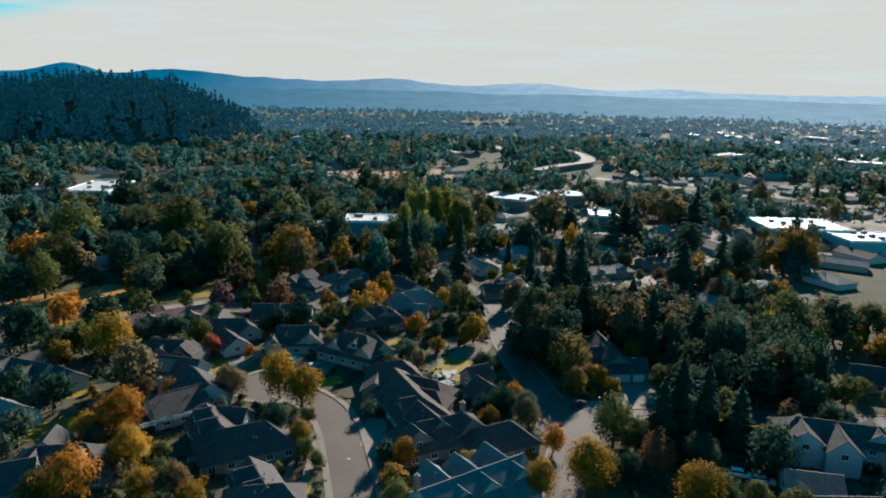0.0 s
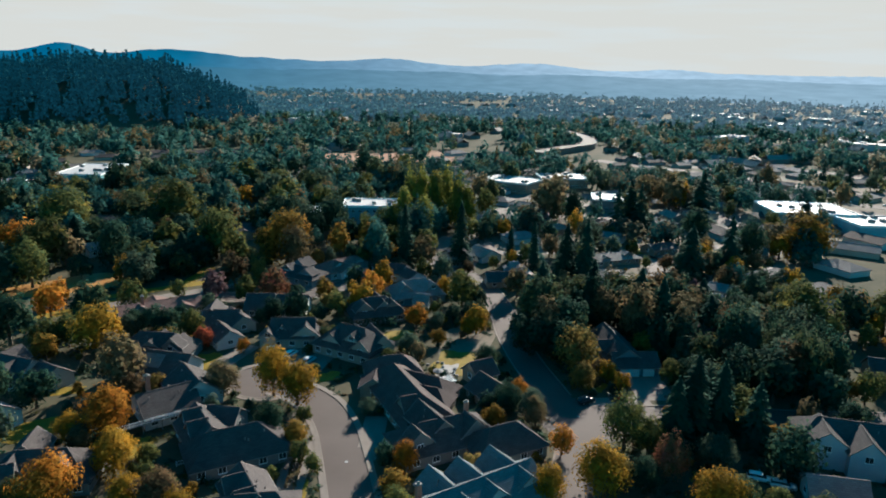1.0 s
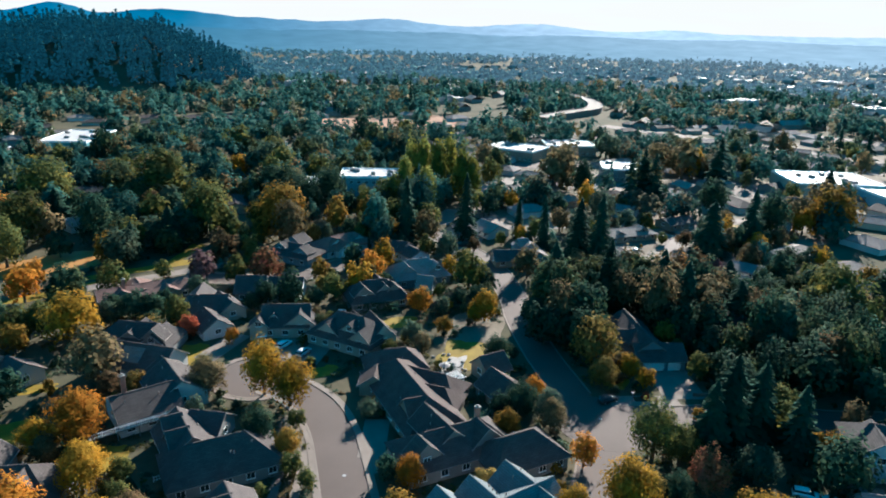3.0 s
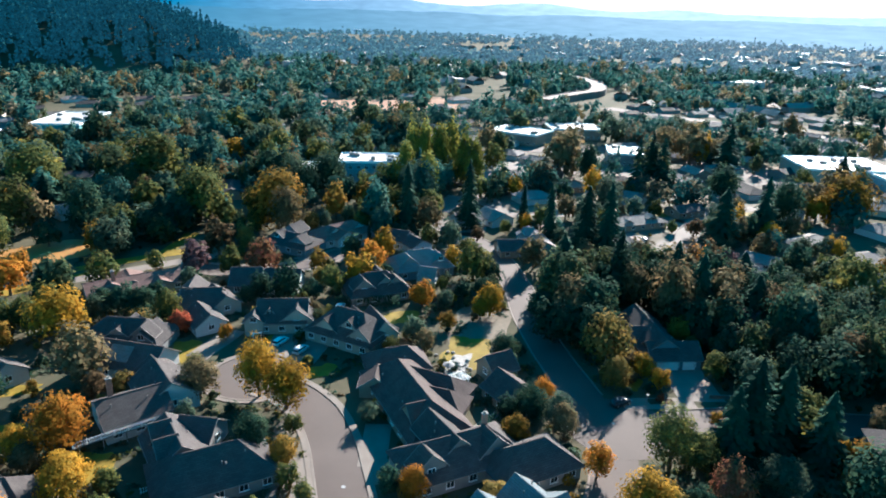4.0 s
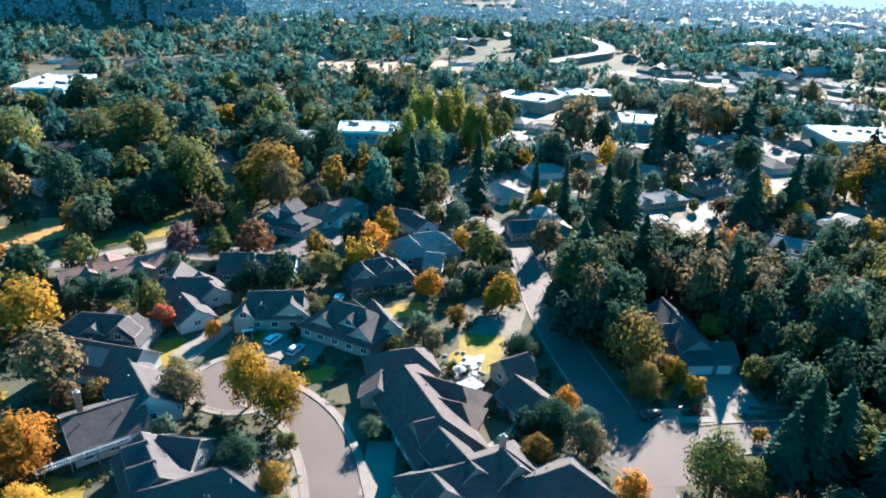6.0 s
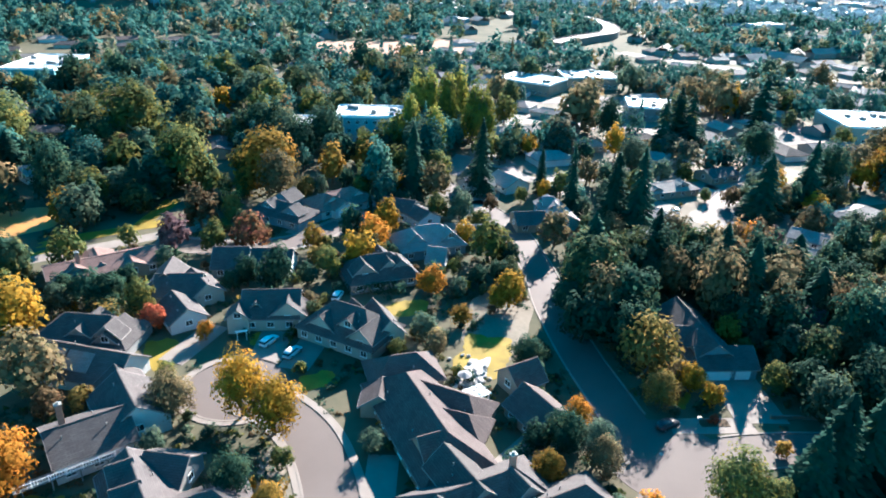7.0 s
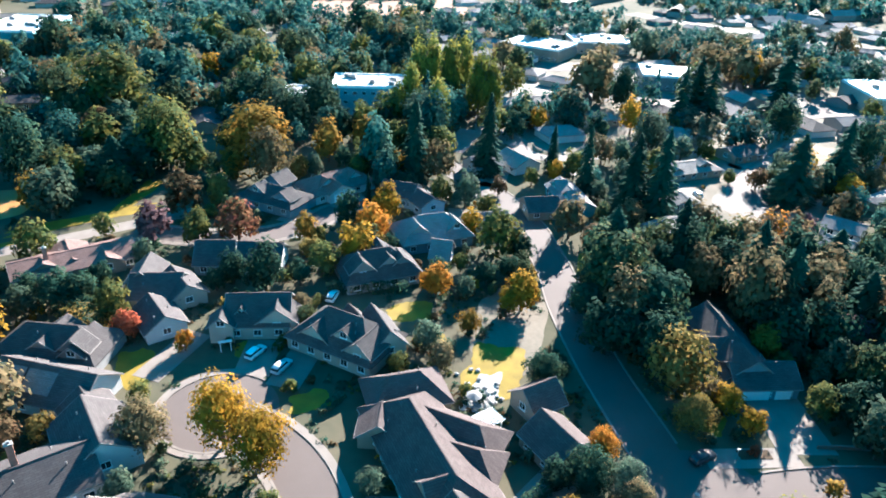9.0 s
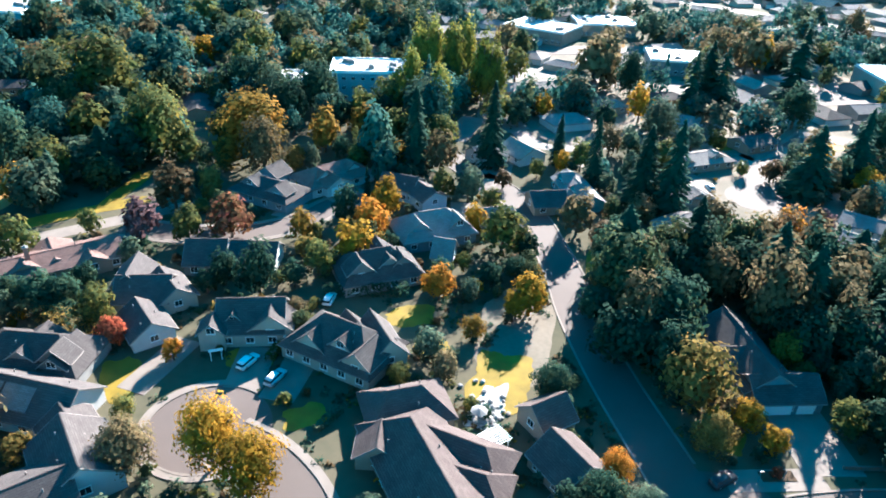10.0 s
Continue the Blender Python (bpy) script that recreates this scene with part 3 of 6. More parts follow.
# ---- the land ----
def disc_sheet(name, radius, rings, segs, mat, height=lambda x, y: 0.0):
    v, f = [(0, 0, height(0, 0))], []
    for i in range(1, rings + 1):
        r = radius * (i / rings) ** 2.2
        for j in range(segs):
            w = 2 * math.pi * j / segs
            v.append((r * math.sin(w), r * math.cos(w), height(r * math.sin(w), r * math.cos(w))))
    for j in range(segs):
        f.append((0, 1 + (j + 1) % segs, 1 + j))
    for i in range(rings - 1):
        a, b = 1 + i * segs, 1 + (i + 1) * segs
        for j in range(segs):
            k = (j + 1) % segs
            f.append((a + j, a + k, b + k, b + j))
    return put(name, mesh_of(name, v, f, mat, True))


HILL = (-322.0, 1010.0, 178.0, 150.0, 66.0)


def land(x, y):
    """The wooded hill on the plain."""
    d = ((x - HILL[0]) / HILL[2]) ** 2 + ((y - HILL[1]) / HILL[3]) ** 2
    return HILL[4] * max(0.0, 1 - d * 0.62) ** 0.75 * (1 + 0.12 * noise.noise(Vector((x * 0.012, y * 0.012, 0))))


tagged(disc_sheet("ground", 4800, 110, 160, GROUND, land), "dark garden ground running out to the plain", "ground", kind="structure")


def bezier_line(ctrl, step=1.5):
    """A smooth line through a few control points."""
    p = [Vector((*c, 0)) for c in ctrl]
    p = [p[0] * 2 - p[1]] + p + [p[-1] * 2 - p[-2]]
    out = []
    for i in range(1, len(p) - 2):
        n = max(2, int((p[i + 1] - p[i]).length / step))
        for k in range(n):
            t = k / n
            out.append(0.5 * (2 * p[i] + (p[i + 1] - p[i - 1]) * t + (2 * p[i - 1] - 5 * p[i] + 4 * p[i + 1] - p[i + 2]) * t * t + (3 * p[i] - p[i - 1] - 3 * p[i + 1] + p[i + 2]) * t ** 3))
    return out + [p[-2]]


def ribbon(name, line, off0, off1, z0, z1, mat, label, category="road", parent=None):
    """A slab along a line between two side offsets (left negative)."""
    v, f = [], []
    for i, p in enumerate(line):
        d = (line[min(i + 1, len(line) - 1)] - line[max(i - 1, 0)]).normalized()
        s = Vector((d.y, -d.x, 0))
        for o, z in ((off0, z0), (off0, z1), (off1, z1), (off1, z0)):
            v.append(tuple(p + s * o + Vector((0, 0, z))))
    for i in range(len(line) - 1):
        a, b = 4 * i, 4 * i + 4
        f += [(a, b, b + 1, a + 1), (a + 1, b + 1, b + 2, a + 2), (a + 2, b + 2, b + 3, a + 3)]
    f += [(0, 1, 2, 3), tuple(len(v) - k for k in (1, 2, 3, 4))]
    ob = put(name, mesh_of(name, v, f, mat), parent)
    return tagged(ob, label, category, kind="structure")


COURTS = ((53.5, 118.5, 10.2), (-16.6, 146.6, 9.4), (120, 219, 9.0))


def street(ctrl, half, name="road", kerb=True, mat=None, z=0.02, walks=(-1, 1)):
    line = bezier_line(ctrl)
    ribbon(name, line, -half, half, z - 0.3, z, mat or ASPHALT, "sunlit pinkish-grey asphalt street")
    if kerb:
        for s in (-1, 1):
            a, b = sorted((s * half, s * (half + 0.4)))
            runs = [[]]
            for i, p in enumerate(line):
                d = (line[min(i + 1, len(line) - 1)] - line[max(i - 1, 0)]).normalized()
                e = p + Vector((d.y, -d.x, 0)) * s * half
                if any(math.hypot(e.x - cx, e.y - cy) < r + 0.2 for cx, cy, r in COURTS):
                    runs.append([])
                else:
                    runs[-1].append(p)
            for run in runs:
                if len(run) > 2:
                    ribbon("kerb", run, a, b, -0.3, z + 0.13, CONCRETE, "pale concrete kerb along the street", "kerb")
            a, b = sorted((s * (half + 0.4), s * (half + 1.4)))
            if s in walks:
                ribbon("pavement", line, a, b, -0.3, z + 0.1, CONCRETE, "pale concrete footpath beside the kerb", "pavement")


def disc(name, x, y, r0, r1, z0, z1, mat, label, category, a0=0.0, a1=360.0, segs=64):
    v, f = [], []
    for i in range(segs + 1):
        w = radians(a0 + (a1 - a0) * i / segs)
        for r, z in ((r0, z0), (r0, z1), (r1, z1), (r1, z0)):
            v.append((x + r * math.sin(w), y + r * math.cos(w), z))
    for i in range(segs):
        a, b = 4 * i, 4 * i + 4
        f += [(a + 1, b + 1, b + 2, a + 2)[::-1], (a + 2, b + 2, b + 3, a + 3)[::-1], (a, b, b + 1, a + 1)[::-1]]
    return tagged(put(name, mesh_of(name, v, f, mat)), label, category, kind="structure")


DRIVES = []


def slab(name, x, y, turn, L, W, z, mat, label, category="driveway", thick=0.25):
    DRIVES.append((x, y, turn, L, W))
    ob = put(name, bevelled(name, [(-L / 2, -W / 2, z - thick, L / 2, W / 2, z)], mat, 0.02), None, pose(x, y, 0, 0, 0, turn))
    return tagged(ob, label, category, kind="structure")


def patch(name, x, y, turn, rx, ry, z, mat, label, category, wobble=0.34, seed=0, box=4.0, kind="structure"):
    """A flat patch with an uneven rim; box: how square it is."""
    v, f = [(0, 0, z)], []
    n = 72
    for ring in (0.5, 0.985, 1.0):
        for i in range(n):
            w = 2 * math.pi * i / n
            c, s = math.cos(w), math.sin(w)
            k = (abs(c) ** box + abs(s) ** box) ** (-1 / box)
            k *= 1 + wobble * noise.noise(Vector((c * 1.6 + seed, s * 1.6, seed * 3.1))) + 0.3 * wobble * noise.noise(Vector((c * 5 + seed, s * 5, 7)))
            v.append((rx * k * c * ring, ry * k * s * ring, z if ring < 1 else z - 0.2))
    for i in range(n):
        f.append((0, 1 + i, 1 + (i + 1) % n))
        for r in range(2):
            a, b = 1 + r * n, 1 + (r + 1) * n
            f.append((a + i, b + i, b + (i + 1) % n, a + (i + 1) % n))
    ob = put(name, mesh_of(name, v, f, mat), None, pose(x, y, 0, 0, 0, turn))
    return tagged(ob, label, category, kind=kind)


# streets: the curved close, the straight side street, the upper close and the court
STREETS = []


def paved(ctrl, half, **kw):
    STREETS.append((bezier_line(ctrl, 4), half + 1.5))
    street(ctrl, half, **kw)


paved([(1.0, 50), (1.9, 80), (1.7, 94), (1.0, 104), (0.2, 113), (-0.9, 122), (-3.6, 131.5), (-8.5, 139), (-14, 143.5)], 4.0)
disc("road", -16.6, 146.6, 0.0, 9.4, -0.3, 0.026, ASPHALT, "round asphalt turning circle of the close", "road")
disc("kerb", -16.6, 146.6, 9.4, 9.85, -0.3, 0.16, CONCRETE, "pale concrete kerb round the turning circle", "kerb", 150, 405)
disc("pavement", -16.6, 146.6, 9.85, 10.9, -0.3, 0.125, CONCRETE, "pale footpath round the turning circle", "pavement", 165, 400)
paved([(38, 70), (41, 92), (46.5, 104), (50.5, 116), (50.3, 133), (49.8, 150), (50.6, 170), (52.6, 185), (53.3, 200), (53.2, 214), (50, 230), (43, 246), (38, 262)], 4.1, walks=())
disc("road", 53.5, 118.5, 0.0, 10.2, -0.3, 0.029, ASPHALT, "wide asphalt bend where streets meet", "road")
paved([(54, 117), (68, 118.5), (84, 117), (105, 112), (140, 106)], 4.0, walks=())
paved([(14, 232), (4, 224), (-4, 215.5), (-14, 211), (-26, 210.5), (-45, 216)], 3.6)
paved([(170, 268), (150, 252), (132, 237), (121, 222)], 3.6)
disc("road", 120, 219, 0.0, 9.0, -0.3, 0.026, ASPHALT, "pale sunlit concrete turning court", "road")
RAMP = bezier_line([(190, 600), (236, 646), (268, 676), (293, 735), (302, 800), (298, 880), (275, 936), (235, 985)], 6)
STREETS.append((RAMP, 11))
ramp = ribbon("road", RAMP, -8, 8, -0.3, 5.2, CONCRETE, "pale concrete freeway ramp on a curved embankment")
for side in (-8, 7.6):
    ribbon("parapet", RAMP, side, side + 0.4, 5.2, 6.1, CONCRETE, "low concrete parapet of the ramp", "parapet")
paved([(420, 250), (338, 345), (277, 421), (200, 520), (120, 640)], 7, kerb=False, mat=LOT, z=0.1)
paved([(440, 290), (373, 384), (310, 476), (240, 580)], 9, kerb=False, mat=LOT, z=0.1)
paved([(-34, 420), (-20, 470), (-22, 520)], 2.6, kerb=False, mat=CONCRETE, z=0.05)
paved([(60, 300), (66, 280), (72, 262), (95, 262)], 3.0, kerb=False, mat=CONCRETE, z=0.05)

# driveways
for i, (x, y, turn, L, W) in enumerate(((75.6, 132.5, 82, 15, 9.5), (65, 125.6, -6, 15, 4.2), (-11.5, 160.5, 80, 11, 6.5), (-5.0, 156.5, 68, 11, 6.0), (-26.6, 163.0, 62, 15, 5.5), (7.0, 119.0, 80, 13, 5), (30.5, 122.5, 40, 14, 6),
                         (9.5, 111.5, 10, 9, 6), (6.5, 231.5, 35, 11, 7), (-6.5, 222, 60, 9, 6), (130, 246, 30, 14, 6), (100, 228, 10, 14, 7), (52, 246, 70, 18, 9), (36, 216, 80, 14, 6), (104, 196, 40, 12, 6),
                         (88, 88, 60, 12, 6), (-9, 104, 80, 26, 5), (46, 236, 30, 12, 8), (108, 336, 10, 30, 14), (96, 352, 20, 30, 16), (118, 300, 10, 34, 10),
                         (49, 281, 62, 26, 9), (66, 281, 20, 10, 7), (63, 256, 10, 10, 7), (104, 309, 25, 22, 8), (128, 338, -10, 34, 11), (160, 366, -12, 40, 9), (81, 249, 15, 12, 7), (103, 231, 12, 16, 9), (114, 243, 30, 10, 6), (143, 253, 24, 22, 8), (176, 262, -38, 24, 8), (188, 300, -40, 40, 9), (150, 284, 20, 30, 8), (82, 286, 60, 20, 7))):
    slab("driveway", x, y, turn, L, W, 0.05 + 0.005 * (i % 5), CONCRETE, "sunlit pale concrete driveway in front of a house")
# lawns
for i, (x, y, turn, rx, ry) in enumerate(((-32.4, 160.2, 20, 3.4, 5.4), (-2.0, 147.2, 20, 3.8, 2.6), (30.5, 152.5, 60, 8.0, 5.4), (17.5, 173, -5, 5, 3.4), (-62, 128.5, 30, 7, 4.2), (-64, 146, 10, 5, 2),
                                          (-41, 118.5, 0, 4, 4.5), (-59, 223.5, 25, 17, 3.0), (-48.5, 240, 75, 12, 2.4), (-78, 205, 33, 14, 2.6), (-6, 229.5, 30, 5, 3), (61.5, 189, 70, 6, 2.6), (138, 262, 20, 9, 4), (150, 226, -35, 9, 4.5), (168, 236, -40, 9, 4),
                                          (148, 326, 8, 13, 5), (182, 252, -20, 9, 4), (168, 256, -10, 6, 3), (70, 600, 0, 22, 12), (88, 106, 30, 4, 3), (-8.6, 97, 85, 7, 2.0), (-12, 163, 0, 4, 3), (62, 134.5, 40, 3, 3), (20, 163, 0, 3, 2))):
    patch("lawn", x, y, turn, rx, ry, 0.036 + 0.004 * (i % 3), GRASS, "yellow-green autumn lawn", "lawn", seed=i + 1)
patch("path", -52, 217, 26, 26, 2.6, 0.045, CONCRETE, "pinkish gravel footpath beside the grass strip", "path", 0.1, 3, 6)
patch("pond", -90, 231, 25, 20, 10, 0.03, WATER, "still brown pond among trees", "pond", 0.25, 9, 2.5)
for i, (x, y, turn, rx, ry) in enumerate(((36, 592, 2, 39, 38), (98, 604, -9, 17, 50), (-30, 556, 4, 14, 9))):
    patch("field", x, y, turn, rx, ry, 0.08 + 0.004 * i, STRAW, "dry brown playing field", "field", 0.08, i + 20, 8)
for i, (x, y, turn, rx, ry) in enumerate(((-192, 452, 8, 26, 32), (520, 600, 40, 40, 16), (312, 320, -50, 60, 14), (210, 330, 0, 16, 30), (420, 480, -50, 60, 14), (640, 820, 30, 60, 16), (330, 560, 40, 40, 16), (140, 395, 0, 40, 9), (145, 330, 0, 10, 12))):
    patch("parking_lot", x, y, turn, rx, ry, 0.09 + 0.004 * i, LOT, "pale sunlit parking lot", "parking lot", 0.06, i + 40, 8)


for i, (x, y, turn, rx, ry) in enumerate(((150, 312, -30, 100, 72), (330, 400, -40, 110, 80), (120, 218, 10, 24, 20), (-8.4, 110, 82, 12, 2.6), (-9.5, 124, 62, 7, 2.6), (36, 165, 70, 16, 7))):
    patch("yard", x, y, turn, rx, ry, 0.006 + 0.003 * i, YARD, "dry pale yards and verges between houses", "yard", 0.2, i + 60, 3)


# ---- mountains along the horizon ----
def range_mesh(name, dist, az0, az1, base, bumps, mat, n=420):
    v, f = [], []
    for i in range(n + 1):
        a = az0 + (az1 - az0) * i / n
        el = base + sum(h * math.exp(-((a - c) / w) ** 2) for c, w, h in bumps)
        el += 0.09 * noise.noise(Vector((a * 0.7, 3, 0))) + 0.045 * noise.noise(Vector((a * 3.1, 1, 0))) + 0.02 * abs(noise.noise(Vector((a * 11, 2, 0))))
        top = 74 + dist * math.tan(radians(el))
        for k in range(7):
            t = k / 6
            d = dist - 900 * (1 - t) ** 1.1 + 90 * noise.noise(Vector((a * 0.9, t * 3, 5))) * (1 - t)
            z = -2 + (top + 2) * t ** 1.5
            v.append((d * math.sin(radians(a)), d * math.cos(radians(a)), z))
    for i in range(n):
        for k in range(6):
            p = 7 * i + k
            f.append((p, p + 1, p + 8, p + 7)[::-1])
    ob = put(name, mesh_of(name, v, f, mat, True))
    return tagged(ob, "hazy blue wooded mountain range along the horizon", "mountains", kind="structure")


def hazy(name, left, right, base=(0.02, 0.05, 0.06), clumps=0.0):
    """Distant backdrop with air haze painted in as emission, warmer and brighter towards the sun."""
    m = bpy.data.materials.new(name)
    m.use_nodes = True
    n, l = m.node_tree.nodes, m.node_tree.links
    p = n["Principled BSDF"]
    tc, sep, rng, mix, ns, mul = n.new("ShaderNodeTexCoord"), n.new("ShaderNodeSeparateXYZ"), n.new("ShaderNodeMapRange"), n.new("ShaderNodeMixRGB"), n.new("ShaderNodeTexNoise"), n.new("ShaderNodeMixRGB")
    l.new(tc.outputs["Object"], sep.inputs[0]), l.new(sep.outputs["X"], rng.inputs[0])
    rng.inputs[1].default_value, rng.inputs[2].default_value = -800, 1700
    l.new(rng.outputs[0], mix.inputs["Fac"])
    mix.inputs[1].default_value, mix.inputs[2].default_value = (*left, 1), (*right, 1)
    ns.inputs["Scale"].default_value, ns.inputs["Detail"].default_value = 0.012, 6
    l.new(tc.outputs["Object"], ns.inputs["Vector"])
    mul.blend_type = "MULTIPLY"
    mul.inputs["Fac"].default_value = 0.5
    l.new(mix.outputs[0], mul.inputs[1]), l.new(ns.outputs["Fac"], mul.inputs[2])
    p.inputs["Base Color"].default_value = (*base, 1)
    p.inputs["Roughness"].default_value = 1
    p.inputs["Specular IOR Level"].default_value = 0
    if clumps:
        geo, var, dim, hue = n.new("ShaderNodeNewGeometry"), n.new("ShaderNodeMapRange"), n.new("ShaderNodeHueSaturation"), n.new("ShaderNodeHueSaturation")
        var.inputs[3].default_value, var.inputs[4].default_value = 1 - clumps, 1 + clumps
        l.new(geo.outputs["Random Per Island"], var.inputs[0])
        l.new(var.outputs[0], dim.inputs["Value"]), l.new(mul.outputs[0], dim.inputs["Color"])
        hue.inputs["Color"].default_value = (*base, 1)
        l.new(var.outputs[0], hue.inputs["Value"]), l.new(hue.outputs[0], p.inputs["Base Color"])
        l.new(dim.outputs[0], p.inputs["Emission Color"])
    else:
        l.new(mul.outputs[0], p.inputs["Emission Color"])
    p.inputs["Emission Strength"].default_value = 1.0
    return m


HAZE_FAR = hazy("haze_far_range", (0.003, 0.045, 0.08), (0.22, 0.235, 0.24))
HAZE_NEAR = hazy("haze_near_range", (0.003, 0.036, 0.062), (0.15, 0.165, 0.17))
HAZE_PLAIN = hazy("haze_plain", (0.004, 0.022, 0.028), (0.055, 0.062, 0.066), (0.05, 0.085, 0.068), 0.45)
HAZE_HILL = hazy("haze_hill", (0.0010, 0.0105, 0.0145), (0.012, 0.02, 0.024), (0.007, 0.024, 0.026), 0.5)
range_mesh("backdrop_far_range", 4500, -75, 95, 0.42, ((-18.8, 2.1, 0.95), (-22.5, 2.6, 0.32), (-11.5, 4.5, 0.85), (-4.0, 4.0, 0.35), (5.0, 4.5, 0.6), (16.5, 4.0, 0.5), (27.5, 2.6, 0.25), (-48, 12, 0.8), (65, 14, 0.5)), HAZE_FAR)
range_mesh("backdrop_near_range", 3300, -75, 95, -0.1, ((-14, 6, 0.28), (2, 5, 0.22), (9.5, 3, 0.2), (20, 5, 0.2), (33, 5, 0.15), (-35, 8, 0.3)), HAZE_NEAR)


# ---- commercial buildings ----
UNIT = bevelled("rooftop_unit", [(-1.4, -1, 0, 1.4, 1, 1.3), (-1.0, -0.7, 1.3, 0.2, 0.7, 1.6)], METAL, 0.05)


def flat_building(label, x, y, turn, L, W, h, wall, units=4, storeys=1, seed=0):
    b = thing("commercial_building", pose(x, y, 0, 0, 0, turn), label, "building", "flat-roofed buildings")
    HOUSES.append((x, y, turn, L, W))
    put("wall", bevelled("wall", [(-L / 2, -W / 2, -0.3, L / 2, W / 2, h)], WALL[wall], 0.03), b)
    r = put("roof", bevelled("flat_roof", [(-L / 2 + 0.4, -W / 2 + 0.4, h, L / 2 - 0.4, W / 2 - 0.4, h + 0.12)], PALE, 0.02), b, None, "bright white membrane roof")
    put("parapet", bevelled("parapet", [(-L / 2 - 0.1, -W / 2 - 0.1, h - 0.5, L / 2 + 0.1, -W / 2 + 0.35, h + 0.6), (-L / 2 - 0.1, W / 2 - 0.35, h - 0.5, L / 2 + 0.1, W / 2 + 0.1, h + 0.6),
                                        (-L / 2 - 0.1, -W / 2 + 0.35, h - 0.5, -L / 2 + 0.35, W / 2 - 0.35, h + 0.6), (L / 2 - 0.35, -W / 2 + 0.35, h - 0.5, L / 2 + 0.1, W / 2 - 0.35, h + 0.6)], TRIM, 0.03), b)
    rr = random.Random(seed + int(x))
    for k in range(units):
        put("rooftop_unit", UNIT, r, pose(rr.uniform(-L / 2.6, L / 2.6), rr.uniform(-W / 2.8, W / 2.8), h + 0.12, 0, 0, rr.choice((0, 90))))
    n = int(L / 3.2)
    for s in range(storeys):
        for j in range(n):
            window(b, (j + 0.5) / n * L - L / 2, -W / 2 - 0.03, 1.7 + 3.4 * s, 0, False)
    return b


flat_building("three-storey pale blue office block with white roof", 21.5, 322, -6, 31, 20, 10.8, "bluewhite", 5, 3)
flat_building("small pale block with white flat roof", -7.5, 316, -4, 9, 12, 9.0, "grey", 1, 0)
flat_building("low school building with white flat roof", 119, 424, -42, 34, 26, 6.5, "tan", 4)
flat_building("low school wing with white flat roof", 158, 438, -8, 32, 24, 6.5, "tan", 4)
flat_building("low hall with white roof and central skylight", 162, 356, -18, 26, 22, 6.5, "grey", 3)
flat_building("long white-roofed store with pale walls", 252, 313, -14, 42, 34, 7.8, "cream", 8)
flat_building("second white-roofed store with pale walls", 272, 281, -10, 38, 26, 7.0, "bluewhite", 7)
flat_building("teal-walled commercial hall with white roof", -152, 462, -4, 28, 50, 8.0, "teal", 6)
flat_building("white-roofed warehouse beside the parking lot", 330, 255, -45, 46, 30, 7, "white", 6)
flat_building("long pale warehouse by the freeway", 430, 395, -50, 70, 24, 7, "cream", 6)
flat_building("white-roofed low store near the freeway", 360, 700, 20, 50, 18, 6, "white", 3)


# ---- houses along the streets ----
house('two-storey cream house with steep slate gables', 'slate','cream', [('gable', -11.6, 171.2, -4, 11.6, 9.9, 3.3, 8.4), ('gable', -8.1, 169.2, 86, 6.0, 7.0, 3.8, 6.7), ('gable', -14.6, 170.4, 86, 4.0, 2.6, 4.6, 7.1), ('gable', -18.2, 167.7, 86, 4.0, 4.3, 3.9, 5.7)], garages=[(-8.3, 166.2, -4, 4.8)], pitch=0.8)
house('cream house with steep slate hip and many gables', 'slate','cream', [('hip', 4.4, 161.9, -38, 18.2, 11.7, 3.1, 8.4), ('gable', 7.8, 156.3, 52, 6.0, 5.4, 4.2, 6.5), ('gable', 5.3, 159.5, 52, 5.0, 4.3, 5.3, 7.1), ('gable', 0.3, 162.6, 52, 6.0, 6.5, 3.8, 6.5), ('gable', 6.4, 164.6, -65, 5.6, 5.4, 3.3, 8.0), ('gable', 10.7, 161.3, -74, 9.7, 6.3, 3.3, 8.0)], pitch=0.8)
house('long low house with brown hipped shingle roofs', 'brown','tan', [('hip', 15.3, 129.3, -75, 28.1, 12.1, 2.9, 7.6), ('hip', 18.5, 135.0, -35, 18.2, 8.1, 2.8, 6.8), ('hip', 18.8, 129.1, -29, 13.8, 7.2, 2.7, 6.4), ('hip', 13.4, 145.2, 8, 13.0, 9.0, 2.8, 6.6), ('gable', 8.6, 137.2, 78, 5.2, 6.4, 2.7, 4.9), ('gable', 15.1, 121.6, 15, 4.3, 6.0, 4.0, 6.7)])
house('dark slate-roofed house with broad hips', 'slate','grey', [('hip', 20.6, 110.9, 17, 21.0, 10.8, 3.0, 7.8), ('hip', 32.1, 107.6, 18, 14.9, 9.9, 2.9, 6.8), ('gable', 18.5, 113.7, 111, 10.4, 6.5, 4.4, 7.1), ('gable', 14.5, 106.4, 111, 3.2, 5.5, 4.8, 7.3), ('gable', 26.0, 110.5, 111, 4.0, 6.1, 4.3, 7.1)], chimneys=[(25.5, 113.0, 6.4)])
house('white-trimmed house with blue-grey gabled roof', 'bluegrey','white', [('gable', 22.9, 88.1, 25, 22.7, 11.7, 3.5, 8.3), ('gable', 23.0, 90.3, 115, 11.1, 6.5, 4.6, 7.3), ('gable', 29.6, 93.4, 115, 11.1, 6.5, 4.6, 7.3), ('gable', 17.6, 88.7, 115, 11.5, 5.4, 4.6, 6.9)], chimneys=[(12.1, 85.6, 6.4)])
